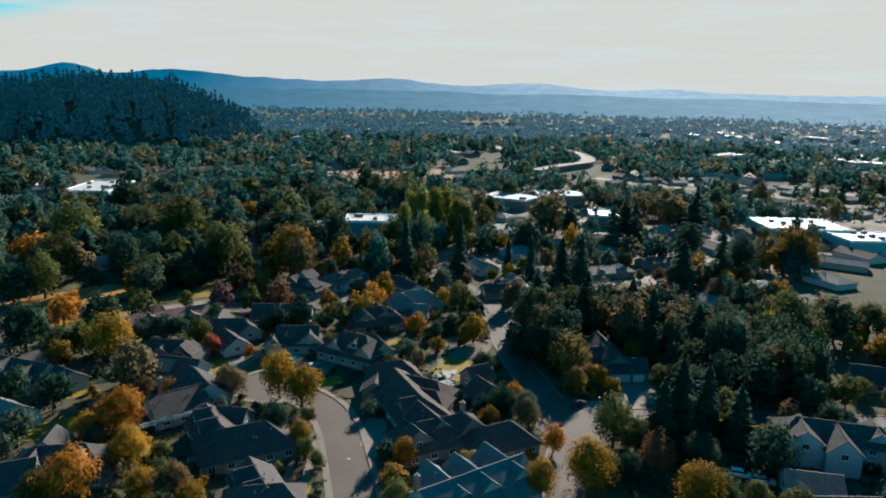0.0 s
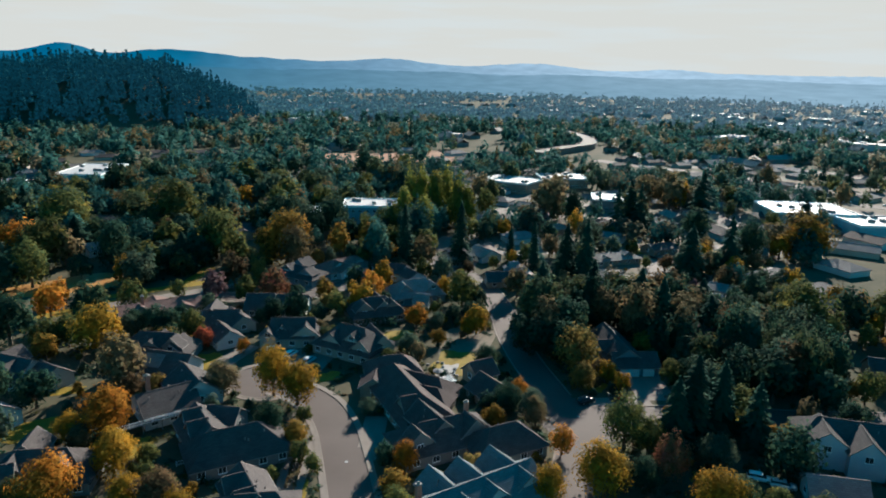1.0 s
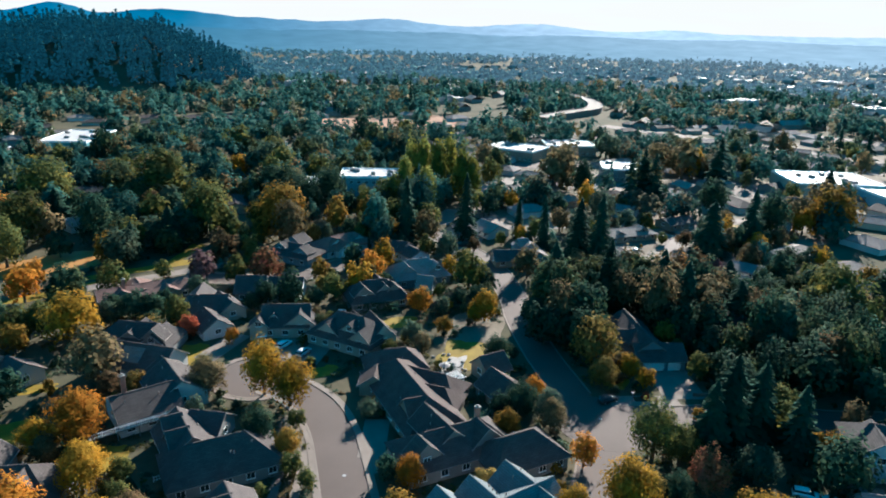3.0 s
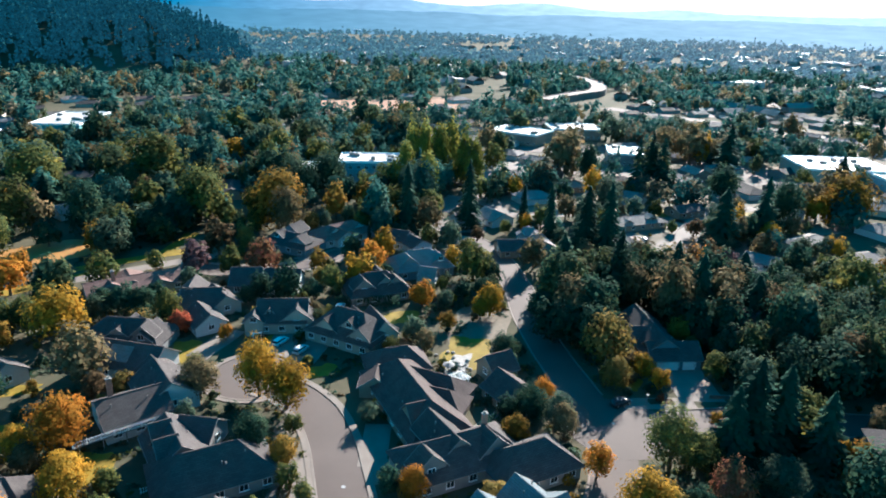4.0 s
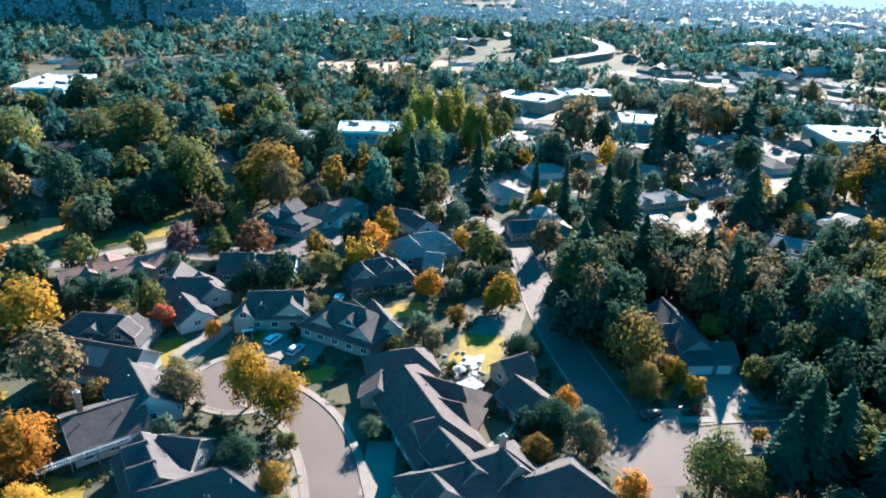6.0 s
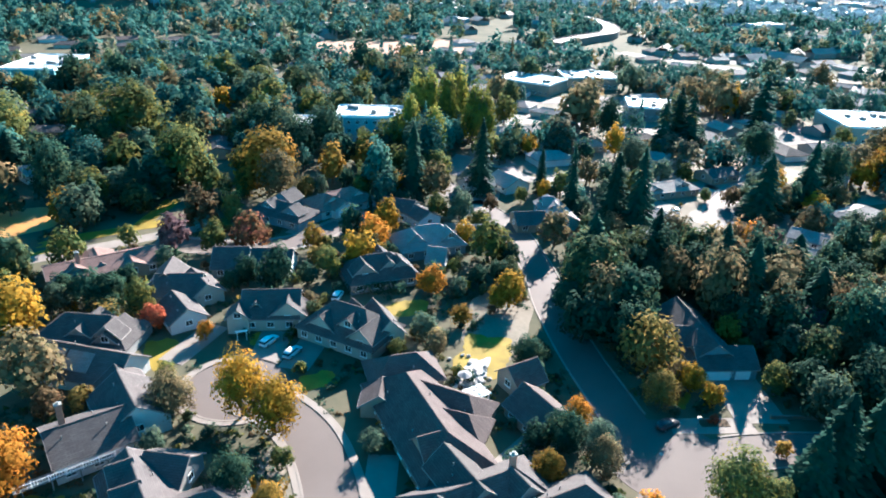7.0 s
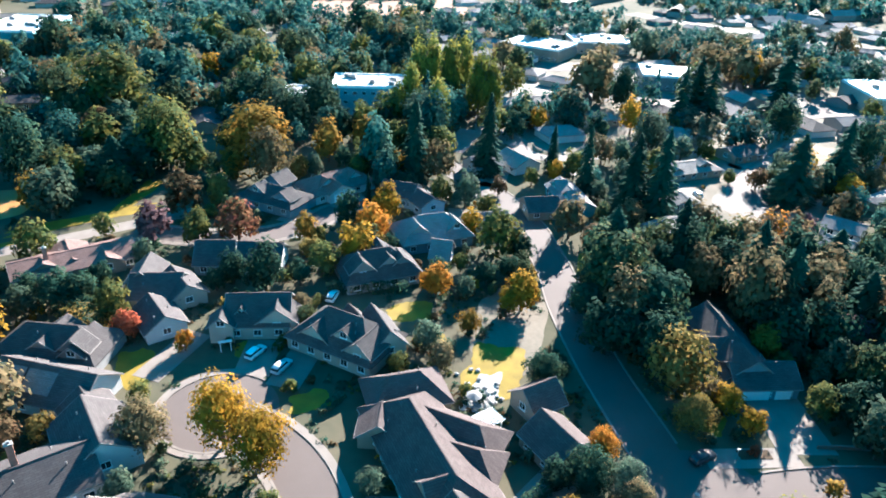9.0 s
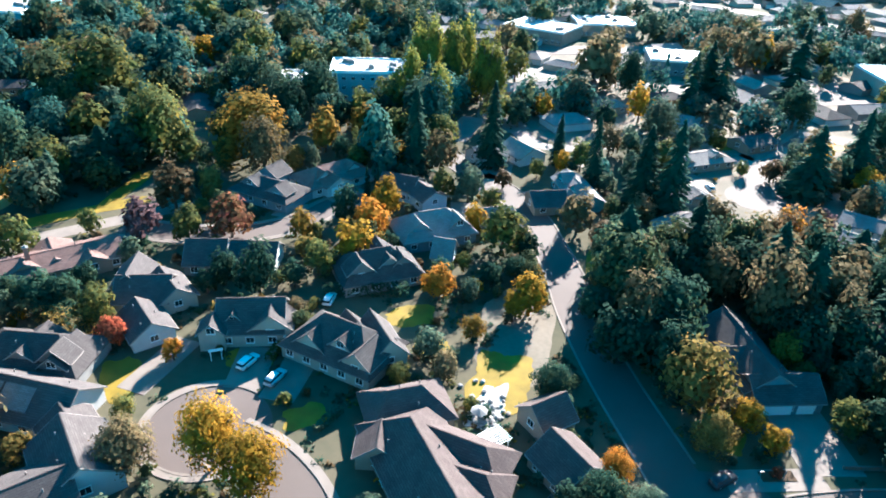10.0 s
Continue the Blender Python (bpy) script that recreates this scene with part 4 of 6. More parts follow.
house('white house with grey gables and a deck', 'slate','white', [('gable', -37.4, 132.4, 28, 11.6, 11.0, 3.5, 6.2), ('gable', -33.0, 139.1, -63, 11.8, 9.9, 3.3, 7.2)], chimneys=[(-40.6, 131.8, 7.0)])
house('grey house with cross-gabled shingle roof', 'grey','grey', [('gable', -27.1, 119.1, -66, 11.3, 9.0, 3.1, 7.4), ('gable', -23.7, 123.1, -17, 6.4, 8.1, 2.9, 7.0), ('hip', -20.1, 112.2, 19, 18.8, 11.3, 2.9, 7.2), ('gable', -29.7, 120.9, 24, 3.2, 5.3, 4.3, 6.7), ('gable', -27.8, 116.3, 24, 3.5, 5.4, 4.1, 6.5)])
house('grey gabled house beside planted verge', 'grey','grey', [('gable', -15.8, 95.6, -69, 10.9, 8.1, 3.1, 7.0), ('hip', -14.4, 91.0, 1, 14.0, 8.1, 3.1, 7.0), ('gable', -18.4, 97.1, 21, 3.8, 5.7, 3.3, 5.9), ('gable', -16.2, 92.4, 21, 3.1, 5.1, 3.7, 6.0)])
house('dark-roofed house with white triangular gable vent', 'slate','grey', [('hip', -46.2, 165.2, -14, 19.0, 10.8, 2.9, 7.4), ('gable', -46.4, 165.6, 76, 8.2, 8.6, 2.7, 6.3), ('gable', -41.0, 162.8, 76, 7.6, 4.3, 3.9, 5.7), ('gable', -41.4, 161.6, 76, 3.2, 5.0, 4.5, 6.7)])
house('white house with grey roof and paler lit roof parts', 'grey','white', [('gable', -43.1, 153.4, -23, 17.2, 9.9, 2.9, 6.8), ('gable', -33.9, 143.0, -58, 12.9, 7.2, 2.9, 6.8)], panels=2)
house('small white gabled garage', 'grey','white', [('gable', -30.6, 172.4, -62, 9.5, 7.4, 2.7, 5.2)])
house('cream house with broken grey gables', 'grey','cream', [('gable', -32.5, 183.2, -3, 9.8, 9.0, 2.9, 7.0), ('gable', -35.5, 187.3, 87, 8.4, 6.5, 3.8, 6.5), ('gable', -28.3, 183.1, -62, 9.6, 7.2, 2.9, 6.6)])
house('long tan house with red-brown roof by the grass strip', 'redbrown','tan', [('gable', -52.8, 197.5, 25, 24.1, 10.3, 2.9, 6.8), ('gable', -54.2, 199.5, 115, 10.2, 7.6, 2.7, 5.9), ('gable', -46.3, 197.3, 115, 6.0, 6.5, 2.8, 5.5), ('gable', -57.5, 193.4, 115, 3.5, 6.0, 3.3, 6.0)], chimneys=[(-57.0, 194.4, 4.6)], pitch=0.36)
house('blue-grey hip-roofed house by the upper close', 'grey','bluegrey', [('hip', -11.5, 229.5, -37, 17.9, 10.8, 2.9, 7.4), ('gable', -11.1, 237.8, 53, 6.0, 6.5, 4.2, 6.9), ('gable', -15.7, 230.6, 53, 3.4, 4.7, 4.7, 6.8), ('gable', -8.8, 225.1, 53, 3.8, 5.6, 4.3, 6.8)])
house('white house with red-brown hipped roof', 'redbrown','white', [('hip', 4.0, 238.5, 33, 19.7, 11.8, 2.9, 7.4), ('gable', 4.0, 233.5, 123, 7.0, 7.6, 3.1, 6.3), ('gable', 1.2, 234.5, 123, 3.6, 5.2, 4.0, 6.4), ('gable', 8.9, 239.5, 123, 3.6, 6.3, 3.7, 6.5)], garages=[(5.9, 230.5, 33, 4.8)])
house('pale blue gabled house with grey roof', 'grey','bluewhite', [('gable', 21.9, 229.6, -28, 9.5, 9.0, 3.5, 7.8), ('gable', 27.4, 223.3, -66, 9.5, 7.2, 3.3, 7.4)])
house('blue-grey house with pale hip roof', 'lightgrey','bluegrey', [('hip', 26.4, 204.6, 13, 17.5, 11.7, 3.1, 7.6), ('gable', 27.5, 193.4, -22, 4.4, 6.3, 2.7, 6.2), ('gable', 22.5, 201.6, 103, 4.0, 5.6, 4.2, 6.7), ('gable', 31.9, 203.5, 103, 4.4, 4.9, 4.4, 6.6)])
house('dark hip-roofed house with front gable', 'slate','grey', [('hip', 12.1, 187.9, 13, 16.6, 11.7, 2.9, 7.4), ('gable', 13.6, 189.6, 103, 9.5, 6.5, 3.8, 6.5), ('gable', 8.3, 184.9, 103, 4.1, 5.3, 4.4, 6.8), ('gable', 17.0, 187.2, 103, 3.7, 5.5, 3.9, 6.3)])
house('grey house with dark slate roof', 'slate','grey', [('gable', -22.7, 196.6, -5, 8.1, 9.7, 2.9, 6.6)])
house('white house with dark slate roof', 'slate','white', [('gable', -12.9, 195.2, -10, 9.5, 9.0, 2.9, 6.4)])
house('blue-grey house with long ridge and double garage', 'grey','bluegrey', [('gable', 74.3, 150.4, 86, 19.5, 9.6, 3.2, 7.4), ('gable', 75.6, 142.0, -5, 11.4, 7.6, 2.8, 5.3), ('gable', 71.6, 149.4, -6, 5.6, 4.2, 4.2, 5.8)], garages=[(73.2, 138.3, -5, 4.8), (78.2, 137.9, -5, 2.7)])
house('tan cottage with brown gabled roof', 'brown','tan', [('gable', 35.0, 130.6, -68, 8.1, 8.1, 2.7, 6.4), ('gable', 34.8, 140.5, 22, 6.2, 6.5, 3.0, 5.7)])
house('tan-walled single-storey house with beige shingle roof', 'beige','tan', [('hip', 113.1, 243.2, 12, 21.4, 9.7, 2.7, 6.4), ('gable', 108.0, 240.2, 102, 3.7, 6.3, 2.6, 5.3), ('gable', 118.6, 242.7, 102, 3.2, 4.2, 4.0, 5.9)])
house('teal-walled single-storey house with pale grey shingle roof', 'lightgrey','teal', [('gable', 68.4, 222.9, -88, 17.3, 8.1, 3.1, 7.4), ('gable', 66.7, 227.2, 2, 3.2, 5.1, 4.3, 6.5), ('gable', 67.2, 218.6, 2, 2.8, 5.2, 4.4, 6.7)])
house('white-walled single-storey house with beige shingle roof', 'beige','white', [('gable', 61.2, 252.9, -67, 11.0, 9.7, 2.7, 6.4)])
house('white-walled single-storey house with pale grey shingle roof', 'lightgrey','white', [('gable', 135.7, 198.4, -48, 9.5, 8.9, 2.6, 6.0)])
house('white-walled single-storey house with pale grey shingle roof', 'lightgrey','white', [('gable', 127.0, 189.2, -52, 6.7, 7.2, 2.6, 5.8)])
house('blue-grey-walled single-storey house with grey shingle roof', 'grey','bluegrey', [('gable', 111.2, 185.3, -37, 9.4, 8.7, 2.7, 6.0)])
house('white-walled single-storey house with pale grey shingle roof', 'lightgrey','white', [('gable', 87.0, 202.4, 26, 9.8, 7.2, 2.7, 6.0)])
house('tan-walled single-storey house with beige shingle roof', 'beige','tan', [('hip', 96.9, 219.8, 2, 14.2, 8.4, 2.6, 5.8), ('gable', 92.9, 217.5, 92, 4.3, 6.0, 2.6, 5.1), ('gable', 100.2, 217.9, 92, 4.1, 4.3, 2.8, 4.8)])
house('tan-walled single-storey house with grey shingle roof', 'grey','tan', [('gable', 58.5, 218.1, 0, 9.0, 9.0, 2.7, 6.2)])
house('white-walled single-storey house with pale grey shingle roof', 'lightgrey','white', [('gable', 42.9, 210.0, 7, 8.0, 8.1, 2.7, 6.0)])
house('large two-storey pale blue house with gables', 'grey','bluewhite', [('hip', 103.0, 96.4, -25, 23.4, 8.2, 5.3, 8.4), ('gable', 95.4, 97.1, 65, 8.0, 7.6, 5.4, 8.5), ('gable', 100.6, 92.1, 65, 7.0, 6.5, 5.2, 8.1), ('gable', 109.7, 93.7, 65, 7.0, 7.6, 5.4, 8.5)])
house('white carport with pale roof', 'lightgrey','white', [('gable', 88.1, 83.8, -21, 9.9, 5.4, 2.6, 5.0)])
house('tan-walled single-storey house with grey shingle roof', 'grey','tan', [('gable', 138.5, 128.7, -27, 8.6, 9.0, 2.7, 6.4)])
house('white-walled single-storey house with pale grey shingle roof', 'lightgrey','white', [('gable', 85.8, 73.8, -9, 14.0, 9.9, 2.9, 6.8), ('gable', 81.6, 72.6, 81, 3.8, 6.3, 3.1, 5.9), ('gable', 88.6, 71.3, 81, 4.3, 4.7, 3.9, 6.0)])
house('white house with pale sunlit roof', 'lightgrey','white', [('gable', -74.2, 130.9, -35, 12.8, 10.5, 3.3, 7.3), ('gable', -77.7, 130.8, 55, 4.3, 5.1, 4.3, 6.6), ('gable', -73.1, 127.2, 55, 4.8, 6.1, 3.5, 6.3)])
house('white-walled single-storey house with grey shingle roof', 'grey','white', [('gable', -77.8, 154.4, -27, 15.5, 9.9, 2.9, 7.0), ('gable', -79.2, 158.3, 63, 7.0, 5.4, 3.8, 6.1), ('gable', -82.6, 154.7, 63, 3.7, 4.3, 4.5, 6.4), ('gable', -75.5, 151.1, 63, 3.7, 6.2, 3.2, 6.0)])
house('grey-walled single-storey house with slate shingle roof', 'slate','grey', [('hip', -53.5, 108.4, 0, 18.7, 10.8, 2.9, 7.2), ('gable', -57.3, 113.9, 90, 6.5, 5.4, 4.2, 6.5), ('gable', -57.5, 106.5, 90, 3.7, 5.1, 4.1, 6.4), ('gable', -49.4, 106.8, 90, 3.2, 5.0, 4.2, 6.4)])
house('grey-walled single-storey house with grey shingle roof', 'grey','grey', [('gable', -60.5, 103.7, 15, 7.9, 9.9, 2.9, 6.8)])
house('white-walled single-storey house with grey shingle roof', 'grey','white', [('gable', -67.0, 149.6, -41, 6.2, 8.1, 2.9, 6.6)])
house('blue-grey-walled single-storey house with grey shingle roof', 'grey','bluegrey', [('gable', 65.8, 151.7, -6, 3.3, 5.4, 2.5, 5.3)])
house('tan-walled single-storey house with grey shingle roof', 'grey','tan', [('gable', -103.8, 327.8, 3, 24.1, 8.9, 3.1, 6.5), ('gable', -102.8, 308.6, -3, 11.6, 8.2, 2.9, 6.0)])
house('white-walled single-storey house with pale grey shingle roof', 'lightgrey','white', [('gable', -94.2, 272.4, 40, 7.5, 8.9, 2.9, 6.3)])
house('tan-walled single-storey house with grey shingle roof', 'grey','tan', [('gable', -42.7, 346.0, 9, 20.0, 8.2, 2.9, 6.0)])
house('tan-walled single-storey house with red-brown shingle roof', 'redbrown','tan', [('hip', 17.1, 391.3, 17, 18.5, 8.2, 2.9, 6.0)])
house('tan-walled single-storey house with beige shingle roof', 'beige','tan', [('gable', 97.7, 324.0, 10, 27.9, 8.2, 2.9, 6.0)])
house('white-walled single-storey house with pale grey shingle roof', 'lightgrey','white', [('gable', 49.8, 251.2, 19, 9.3, 8.9, 2.9, 6.3)])
house('tan-walled single-storey house with beige shingle roof', 'beige','tan', [('hip', 103.8, 296.6, 8, 17.0, 6.8, 2.9, 5.5)])
house('tan-walled single-storey house with grey shingle roof', 'grey','tan', [('gable', 140.3, 256.7, 15, 12.8, 8.9, 2.9, 6.3)])
house('tan-walled single-storey house with beige shingle roof', 'beige','tan', [('gable', 179.4, 248.2, -45, 11.9, 8.9, 2.9, 6.3)])
house('tan-walled single-storey house with red-brown shingle roof', 'redbrown','tan', [('hip', -0.0, 403.3, 20, 17.2, 8.2, 2.9, 6.0)])
house('tan-walled single-storey house with pale grey shingle roof', 'lightgrey','tan', [('gable', -8.5, 457.3, -17, 21.7, 8.2, 2.9, 6.0)])

# ---- trees ----
broadleaf(-14.8, 138.2, 4.1, 1.3, 'gold')
broadleaf(-9.3, 132.8, 4.8, 1.12, 'gold')
broadleaf(-26.4, 139.2, 4.2, 1.00, 'tan')
broadleaf(-24.6, 163.9, 1.9, 1.00, 'orange')
broadleaf(-35.4, 169.2, 2.7, 1.00, 'coral')
broadleaf(-39.4, 175.0, 3.8, 1.00, 'olive')
broadleaf(-51.4, 181.4, 3.6, 1.00, 'dark')
broadleaf(-46.7, 181.6, 3.2, 1.00, 'dark')
broadleaf(-57.1, 183.6, 3.2, 1.00, 'dark')
broadleaf(-54.3, 179.6, 1.5, 1.00, 'gold')
broadleaf(-18.5, 187.5, 3.2, 1.00, 'dark')
broadleaf(-11.4, 183.0, 4.6, 1.00, 'dark')
broadleaf(-21.6, 185.1, 2.5, 1.00, 'dark')
broadleaf(-4.6, 185.5, 2.5, 1.00, 'dark')
broadleaf(0.5, 189.5, 3.5, 1.00, 'olive')
broadleaf(8.8, 132.2, 1.4, 1.00, 'gold')
broadleaf(-5.6, 150.1, 1.6, 1.00, 'olive')
broadleaf(-18.0, 254.2, 9.4, 1.00, 'rust')
broadleaf(-47.1, 270.8, 7.0, 1.00, 'olive')
broadleaf(-72.0, 298.8, 5.5, 1.00, 'tan')
broadleaf(-79.4, 284.0, 5.5, 1.00, 'tan')
broadleaf(-68.7, 305.0, 11.2, 1.00, 'olive')
broadleaf(-61.1, 246.3, 5.0, 1.00, 'sage')
broadleaf(-65.6, 230.1, 4.9, 1.00, 'sage')
broadleaf(-48.4, 251.3, 4.0, 1.00, 'dark')
broadleaf(-34.3, 225.1, 4.7, 1.00, 'brown')
broadleaf(-19.4, 208.9, 4.7, 1.00, 'redtop')
broadleaf(-28.5, 207.6, 3.8, 1.00, 'olive')
broadleaf(-39.1, 210.1, 4.0, 1.00, 'mauve')
broadleaf(-50.9, 213.2, 2.5, 1.00, 'olive')
broadleaf(2.8, 261.5, 5.5, 1.00, 'rust')
broadleaf(14.3, 272.9, 4.3, 1.00, 'rust')
broadleaf(23.0, 266.7, 4.9, 1.00, 'olive')
broadleaf(38.0, 263.6, 4.5, 1.00, 'olive')
broadleaf(12.3, 207.5, 3.9, 1.00, 'orange')
broadleaf(17.0, 216.2, 3.9, 1.00, 'gold')
broadleaf(37.1, 207.2, 3.0, 1.00, 'gold')
broadleaf(41.0, 195.5, 4.8, 1.00, 'olive')
broadleaf(61.5, 203.0, 4.8, 1.00, 'tan')
broadleaf(65.5, 197.0, 2.8, 1.00, 'brown')
broadleaf(38.7, 222.6, 4.1, 1.00, 'sage')
broadleaf(50.0, 231.1, 2.3, 1.00, 'brown')
broadleaf(23.6, 178.1, 3.4, 1.00, 'orange')
broadleaf(31.4, 179.2, 1.7, 1.00, 'gold')
broadleaf(40.4, 171.0, 3.6, 1.00, 'gold')
broadleaf(19.1, 159.1, 2.9, 1.00, 'sage')
broadleaf(35.5, 181.9, 2.3, 1.00, 'dark')
broadleaf(59.3, 170.6, 7.2, 1.00, 'olivedark')
broadleaf(63.3, 161.1, 6.2, 1.00, 'dark')
broadleaf(52.9, 167.1, 3.9, 1.00, 'dark')
broadleaf(51.7, 154.6, 4.7, 1.00, 'dark')
broadleaf(93.3, 172.8, 5.8, 1.00, 'tan')
broadleaf(89.2, 157.6, 4.7, 1.00, 'brown')
broadleaf(100.0, 161.8, 6.0, 1.00, 'tan')
broadleaf(94.0, 148.6, 5.0, 1.00, 'dark')
broadleaf(90.7, 140.8, 3.8, 1.00, 'sage')
broadleaf(85.5, 146.0, 2.4, 1.00, 'dark')
broadleaf(60.6, 142.5, 4.9, 1.00, 'amber')
broadleaf(60.7, 135.5, 1.9, 1.00, 'gold')
broadleaf(65.9, 135.7, 2.4, 1.00, 'gold')
broadleaf(81.3, 132.6, 2.9, 1.00, 'olive')
broadleaf(65.6, 126.2, 1.1, 1.00, 'coral')
broadleaf(37.6, 146.7, 3.1, 1.00, 'dark')
broadleaf(38.3, 142.3, 2.0, 1.00, 'sage')
broadleaf(41.3, 128.1, 2.7, 1.00, 'orange')
broadleaf(36.9, 122.5, 3.3, 1.00, 'dark')
broadleaf(32.8, 123.6, 2.3, 1.00, 'dark')
broadleaf(75.8, 241.1, 4.1, 1.00, 'olive')
broadleaf(94.3, 197.8, 4.6, 1.00, 'tan')
broadleaf(112.1, 194.8, 3.8, 1.00, 'orange')
broadleaf(129.5, 229.4, 2.9, 1.00, 'brown')
broadleaf(147.1, 223.6, 4.0, 1.00, 'dark')
broadleaf(124.6, 198.7, 2.5, 1.00, 'mauve')
broadleaf(150.0, 215.7, 3.9, 1.00, 'gold')
broadleaf(110.6, 264.4, 6.2, 1.00, 'sage')
broadleaf(117.9, 334.9, 9.3, 1.00, 'tan')
broadleaf(79.1, 291.4, 3.6, 1.00, 'gold')
broadleaf(0.6, 298.4, 7.3, 1.00, 'dark')
broadleaf(-8.6, 287.1, 6.2, 1.00, 'dark')
broadleaf(13.4, 259.2, 3.4, 1.00, 'olive')
broadleaf(7.6, 280.8, 5.5, 1.00, 'dark')
broadleaf(22.3, 283.0, 4.8, 1.00, 'dark')
broadleaf(-81.0, 259.7, 4.0, 1.00, 'dark')
broadleaf(-61.0, 167.3, 6.1, 1.00, 'gold')
broadleaf(-50.9, 147.9, 5.4, 1.00, 'tan')
broadleaf(-46.9, 123.6, 5.0, 1.00, 'orange')
broadleaf(-42.4, 112.3, 3.5, 1.00, 'gold')
broadleaf(-46.4, 141.3, 2.6, 1.00, 'brown')
broadleaf(-37.9, 115.1, 1.6, 1.00, 'gold')
broadleaf(-14.5, 117.8, 3.5, 1.00, 'dark')
broadleaf(-9.1, 114.2, 2.7, 1.00, 'rust')
broadleaf(-8.0, 108.8, 2.1, 1.00, 'olive')
broadleaf(-85.4, 209.6, 3.3, 1.00, 'orange')
broadleaf(-73.7, 197.2, 4.9, 1.00, 'dark')
broadleaf(43.7, 105.2, 2.5, 1.00, 'orange')
broadleaf(57.3, 105.8, 4.6, 1.00, 'olive')
broadleaf(88.0, 112.3, 4.2, 1.00, 'olive')
broadleaf(87.6, 102.8, 2.3, 1.00, 'gold')
broadleaf(102.6, 126.5, 5.1, 1.00, 'dark')
broadleaf(98.0, 147.0, 4.0, 1.10, 'mauve')
broadleaf(11.8, 102.6, 2.7, 1.00, 'orange')
broadleaf(8.2, 105.4, 2.3, 1.00, 'dark')
broadleaf(32.1, 115.9, 2.7, 1.00, 'rust')
broadleaf(41.5, 120.0, 2.8, 1.00, 'sage')
broadleaf(6.4, 126.3, 1.8, 1.00, 'sage')
broadleaf(-110.1, 295.7, 8.1, 1.00, 'olive')
broadleaf(-99.4, 255.7, 5.9, 1.00, 'tan')
broadleaf(-70.2, 298.7, 11.4, 1.00, 'olive')
broadleaf(-69.5, 282.5, 5.0, 1.00, 'brown')
broadleaf(-79.4, 275.8, 4.9, 1.00, 'sage')
broadleaf(-42.9, 255.7, 8.0, 1.00, 'olive')
broadleaf(-88.5, 238.3, 4.1, 1.00, 'dark')
broadleaf(-66.0, 225.1, 5.6, 1.00, 'sage')
broadleaf(-25.3, 317.8, 7.2, 1.00, 'dark')
broadleaf(-23.1, 360.2, 6.6, 1.00, 'olive')
broadleaf(-49.9, 410.6, 8.6, 1.00, 'olive')
broadleaf(-37.1, 437.2, 7.9, 1.00, 'dark')
broadleaf(-25.3, 491.4, 6.0, 1.00, 'dark')
broadleaf(-44.9, 364.8, 4.9, 1.00, 'gold')
broadleaf(-4.1, 340.9, 7.3, 1.00, 'olive')
broadleaf(23.9, 473.3, 8.0, 1.00, 'dark')
broadleaf(54.8, 486.2, 6.8, 1.00, 'olive')
broadleaf(109.8, 323.8, 9.5, 1.00, 'tan')
broadleaf(178.4, 352.6, 8.2, 1.00, 'tan')
broadleaf(191.9, 348.5, 8.8, 1.00, 'tan')
broadleaf(153.1, 313.9, 7.8, 1.00, 'olivedark')
broadleaf(82.4, 300.9, 2.9, 1.00, 'gold')
broadleaf(96.8, 277.2, 4.5, 1.00, 'dark')
broadleaf(190.8, 250.7, 5.3, 1.00, 'tan')
broadleaf(166.7, 274.5, 6.1, 1.00, 'dark')
broadleaf(136.4, 183.9, 4.8, 1.00, 'dark')
broadleaf(144.6, 172.2, 5.5, 1.00, 'olive')
broadleaf(60.9, 283.5, 5.4, 1.00, 'olive')
broadleaf(80.4, 334.9, 5.9, 1.00, 'olive')
broadleaf(69.9, 241.2, 2.8, 1.00, 'gold')
broadleaf(67.5, 281.3, 4.1, 1.00, 'dark')
broadleaf(-48.7, 98.5, 4.8, 1.00, 'orange')
broadleaf(-54.6, 98.7, 3.0, 1.00, 'olive')
broadleaf(-41.5, 108.4, 3.7, 1.00, 'gold')
broadleaf(-36.7, 97.3, 3.0, 1.00, 'gold')
broadleaf(-31.1, 96.3, 3.8, 1.00, 'brown')
broadleaf(-27.2, 92.7, 2.8, 1.00, 'gold')
broadleaf(62.3, 78.8, 4.8, 1.00, 'gold')
broadleaf(46.1, 91.1, 4.5, 1.00, 'gold')
broadleaf(61.0, 93.4, 4.0, 1.10, 'redtop')
broadleaf(85.4, 92.1, 4.5, 1.00, 'dark')
broadleaf(101.0, 120.4, 5.8, 1.00, 'dark')
broadleaf(110.2, 114.1, 4.8, 1.00, 'dark')
broadleaf(35.4, 88.6, 3.3, 1.00, 'gold')
broadleaf(8.7, 88.1, 2.8, 1.00, 'olive')
broadleaf(122.9, 117.1, 3.3, 1.00, 'olive')
broadleaf(163.8, 157.9, 6.3, 1.00, 'olive')
broadleaf(-114.2, 300.5, 10.5, 1.00, 'olive')
broadleaf(-118.3, 262.4, 7.5, 1.00, 'orange')
broadleaf(-100.9, 228.8, 6.3, 1.00, 'olive')
broadleaf(-200.4, 444.5, 7.1, 1.00, 'dark')
broadleaf(-84.0, 197.7, 4.2, 1.00, 'orange')
broadleaf(-86.6, 176.4, 6.3, 1.00, 'dark')
broadleaf(-109.1, 224.5, 6.5, 1.00, 'dark')
broadleaf(-75.8, 142.1, 3.9, 1.00, 'dark')
broadleaf(-65.8, 138.1, 4.4, 1.00, 'dark')
broadleaf(136.5, 158.2, 6.9, 1.00, 'olive')
broadleaf(153.8, 160.2, 6.0, 1.00, 'dark')
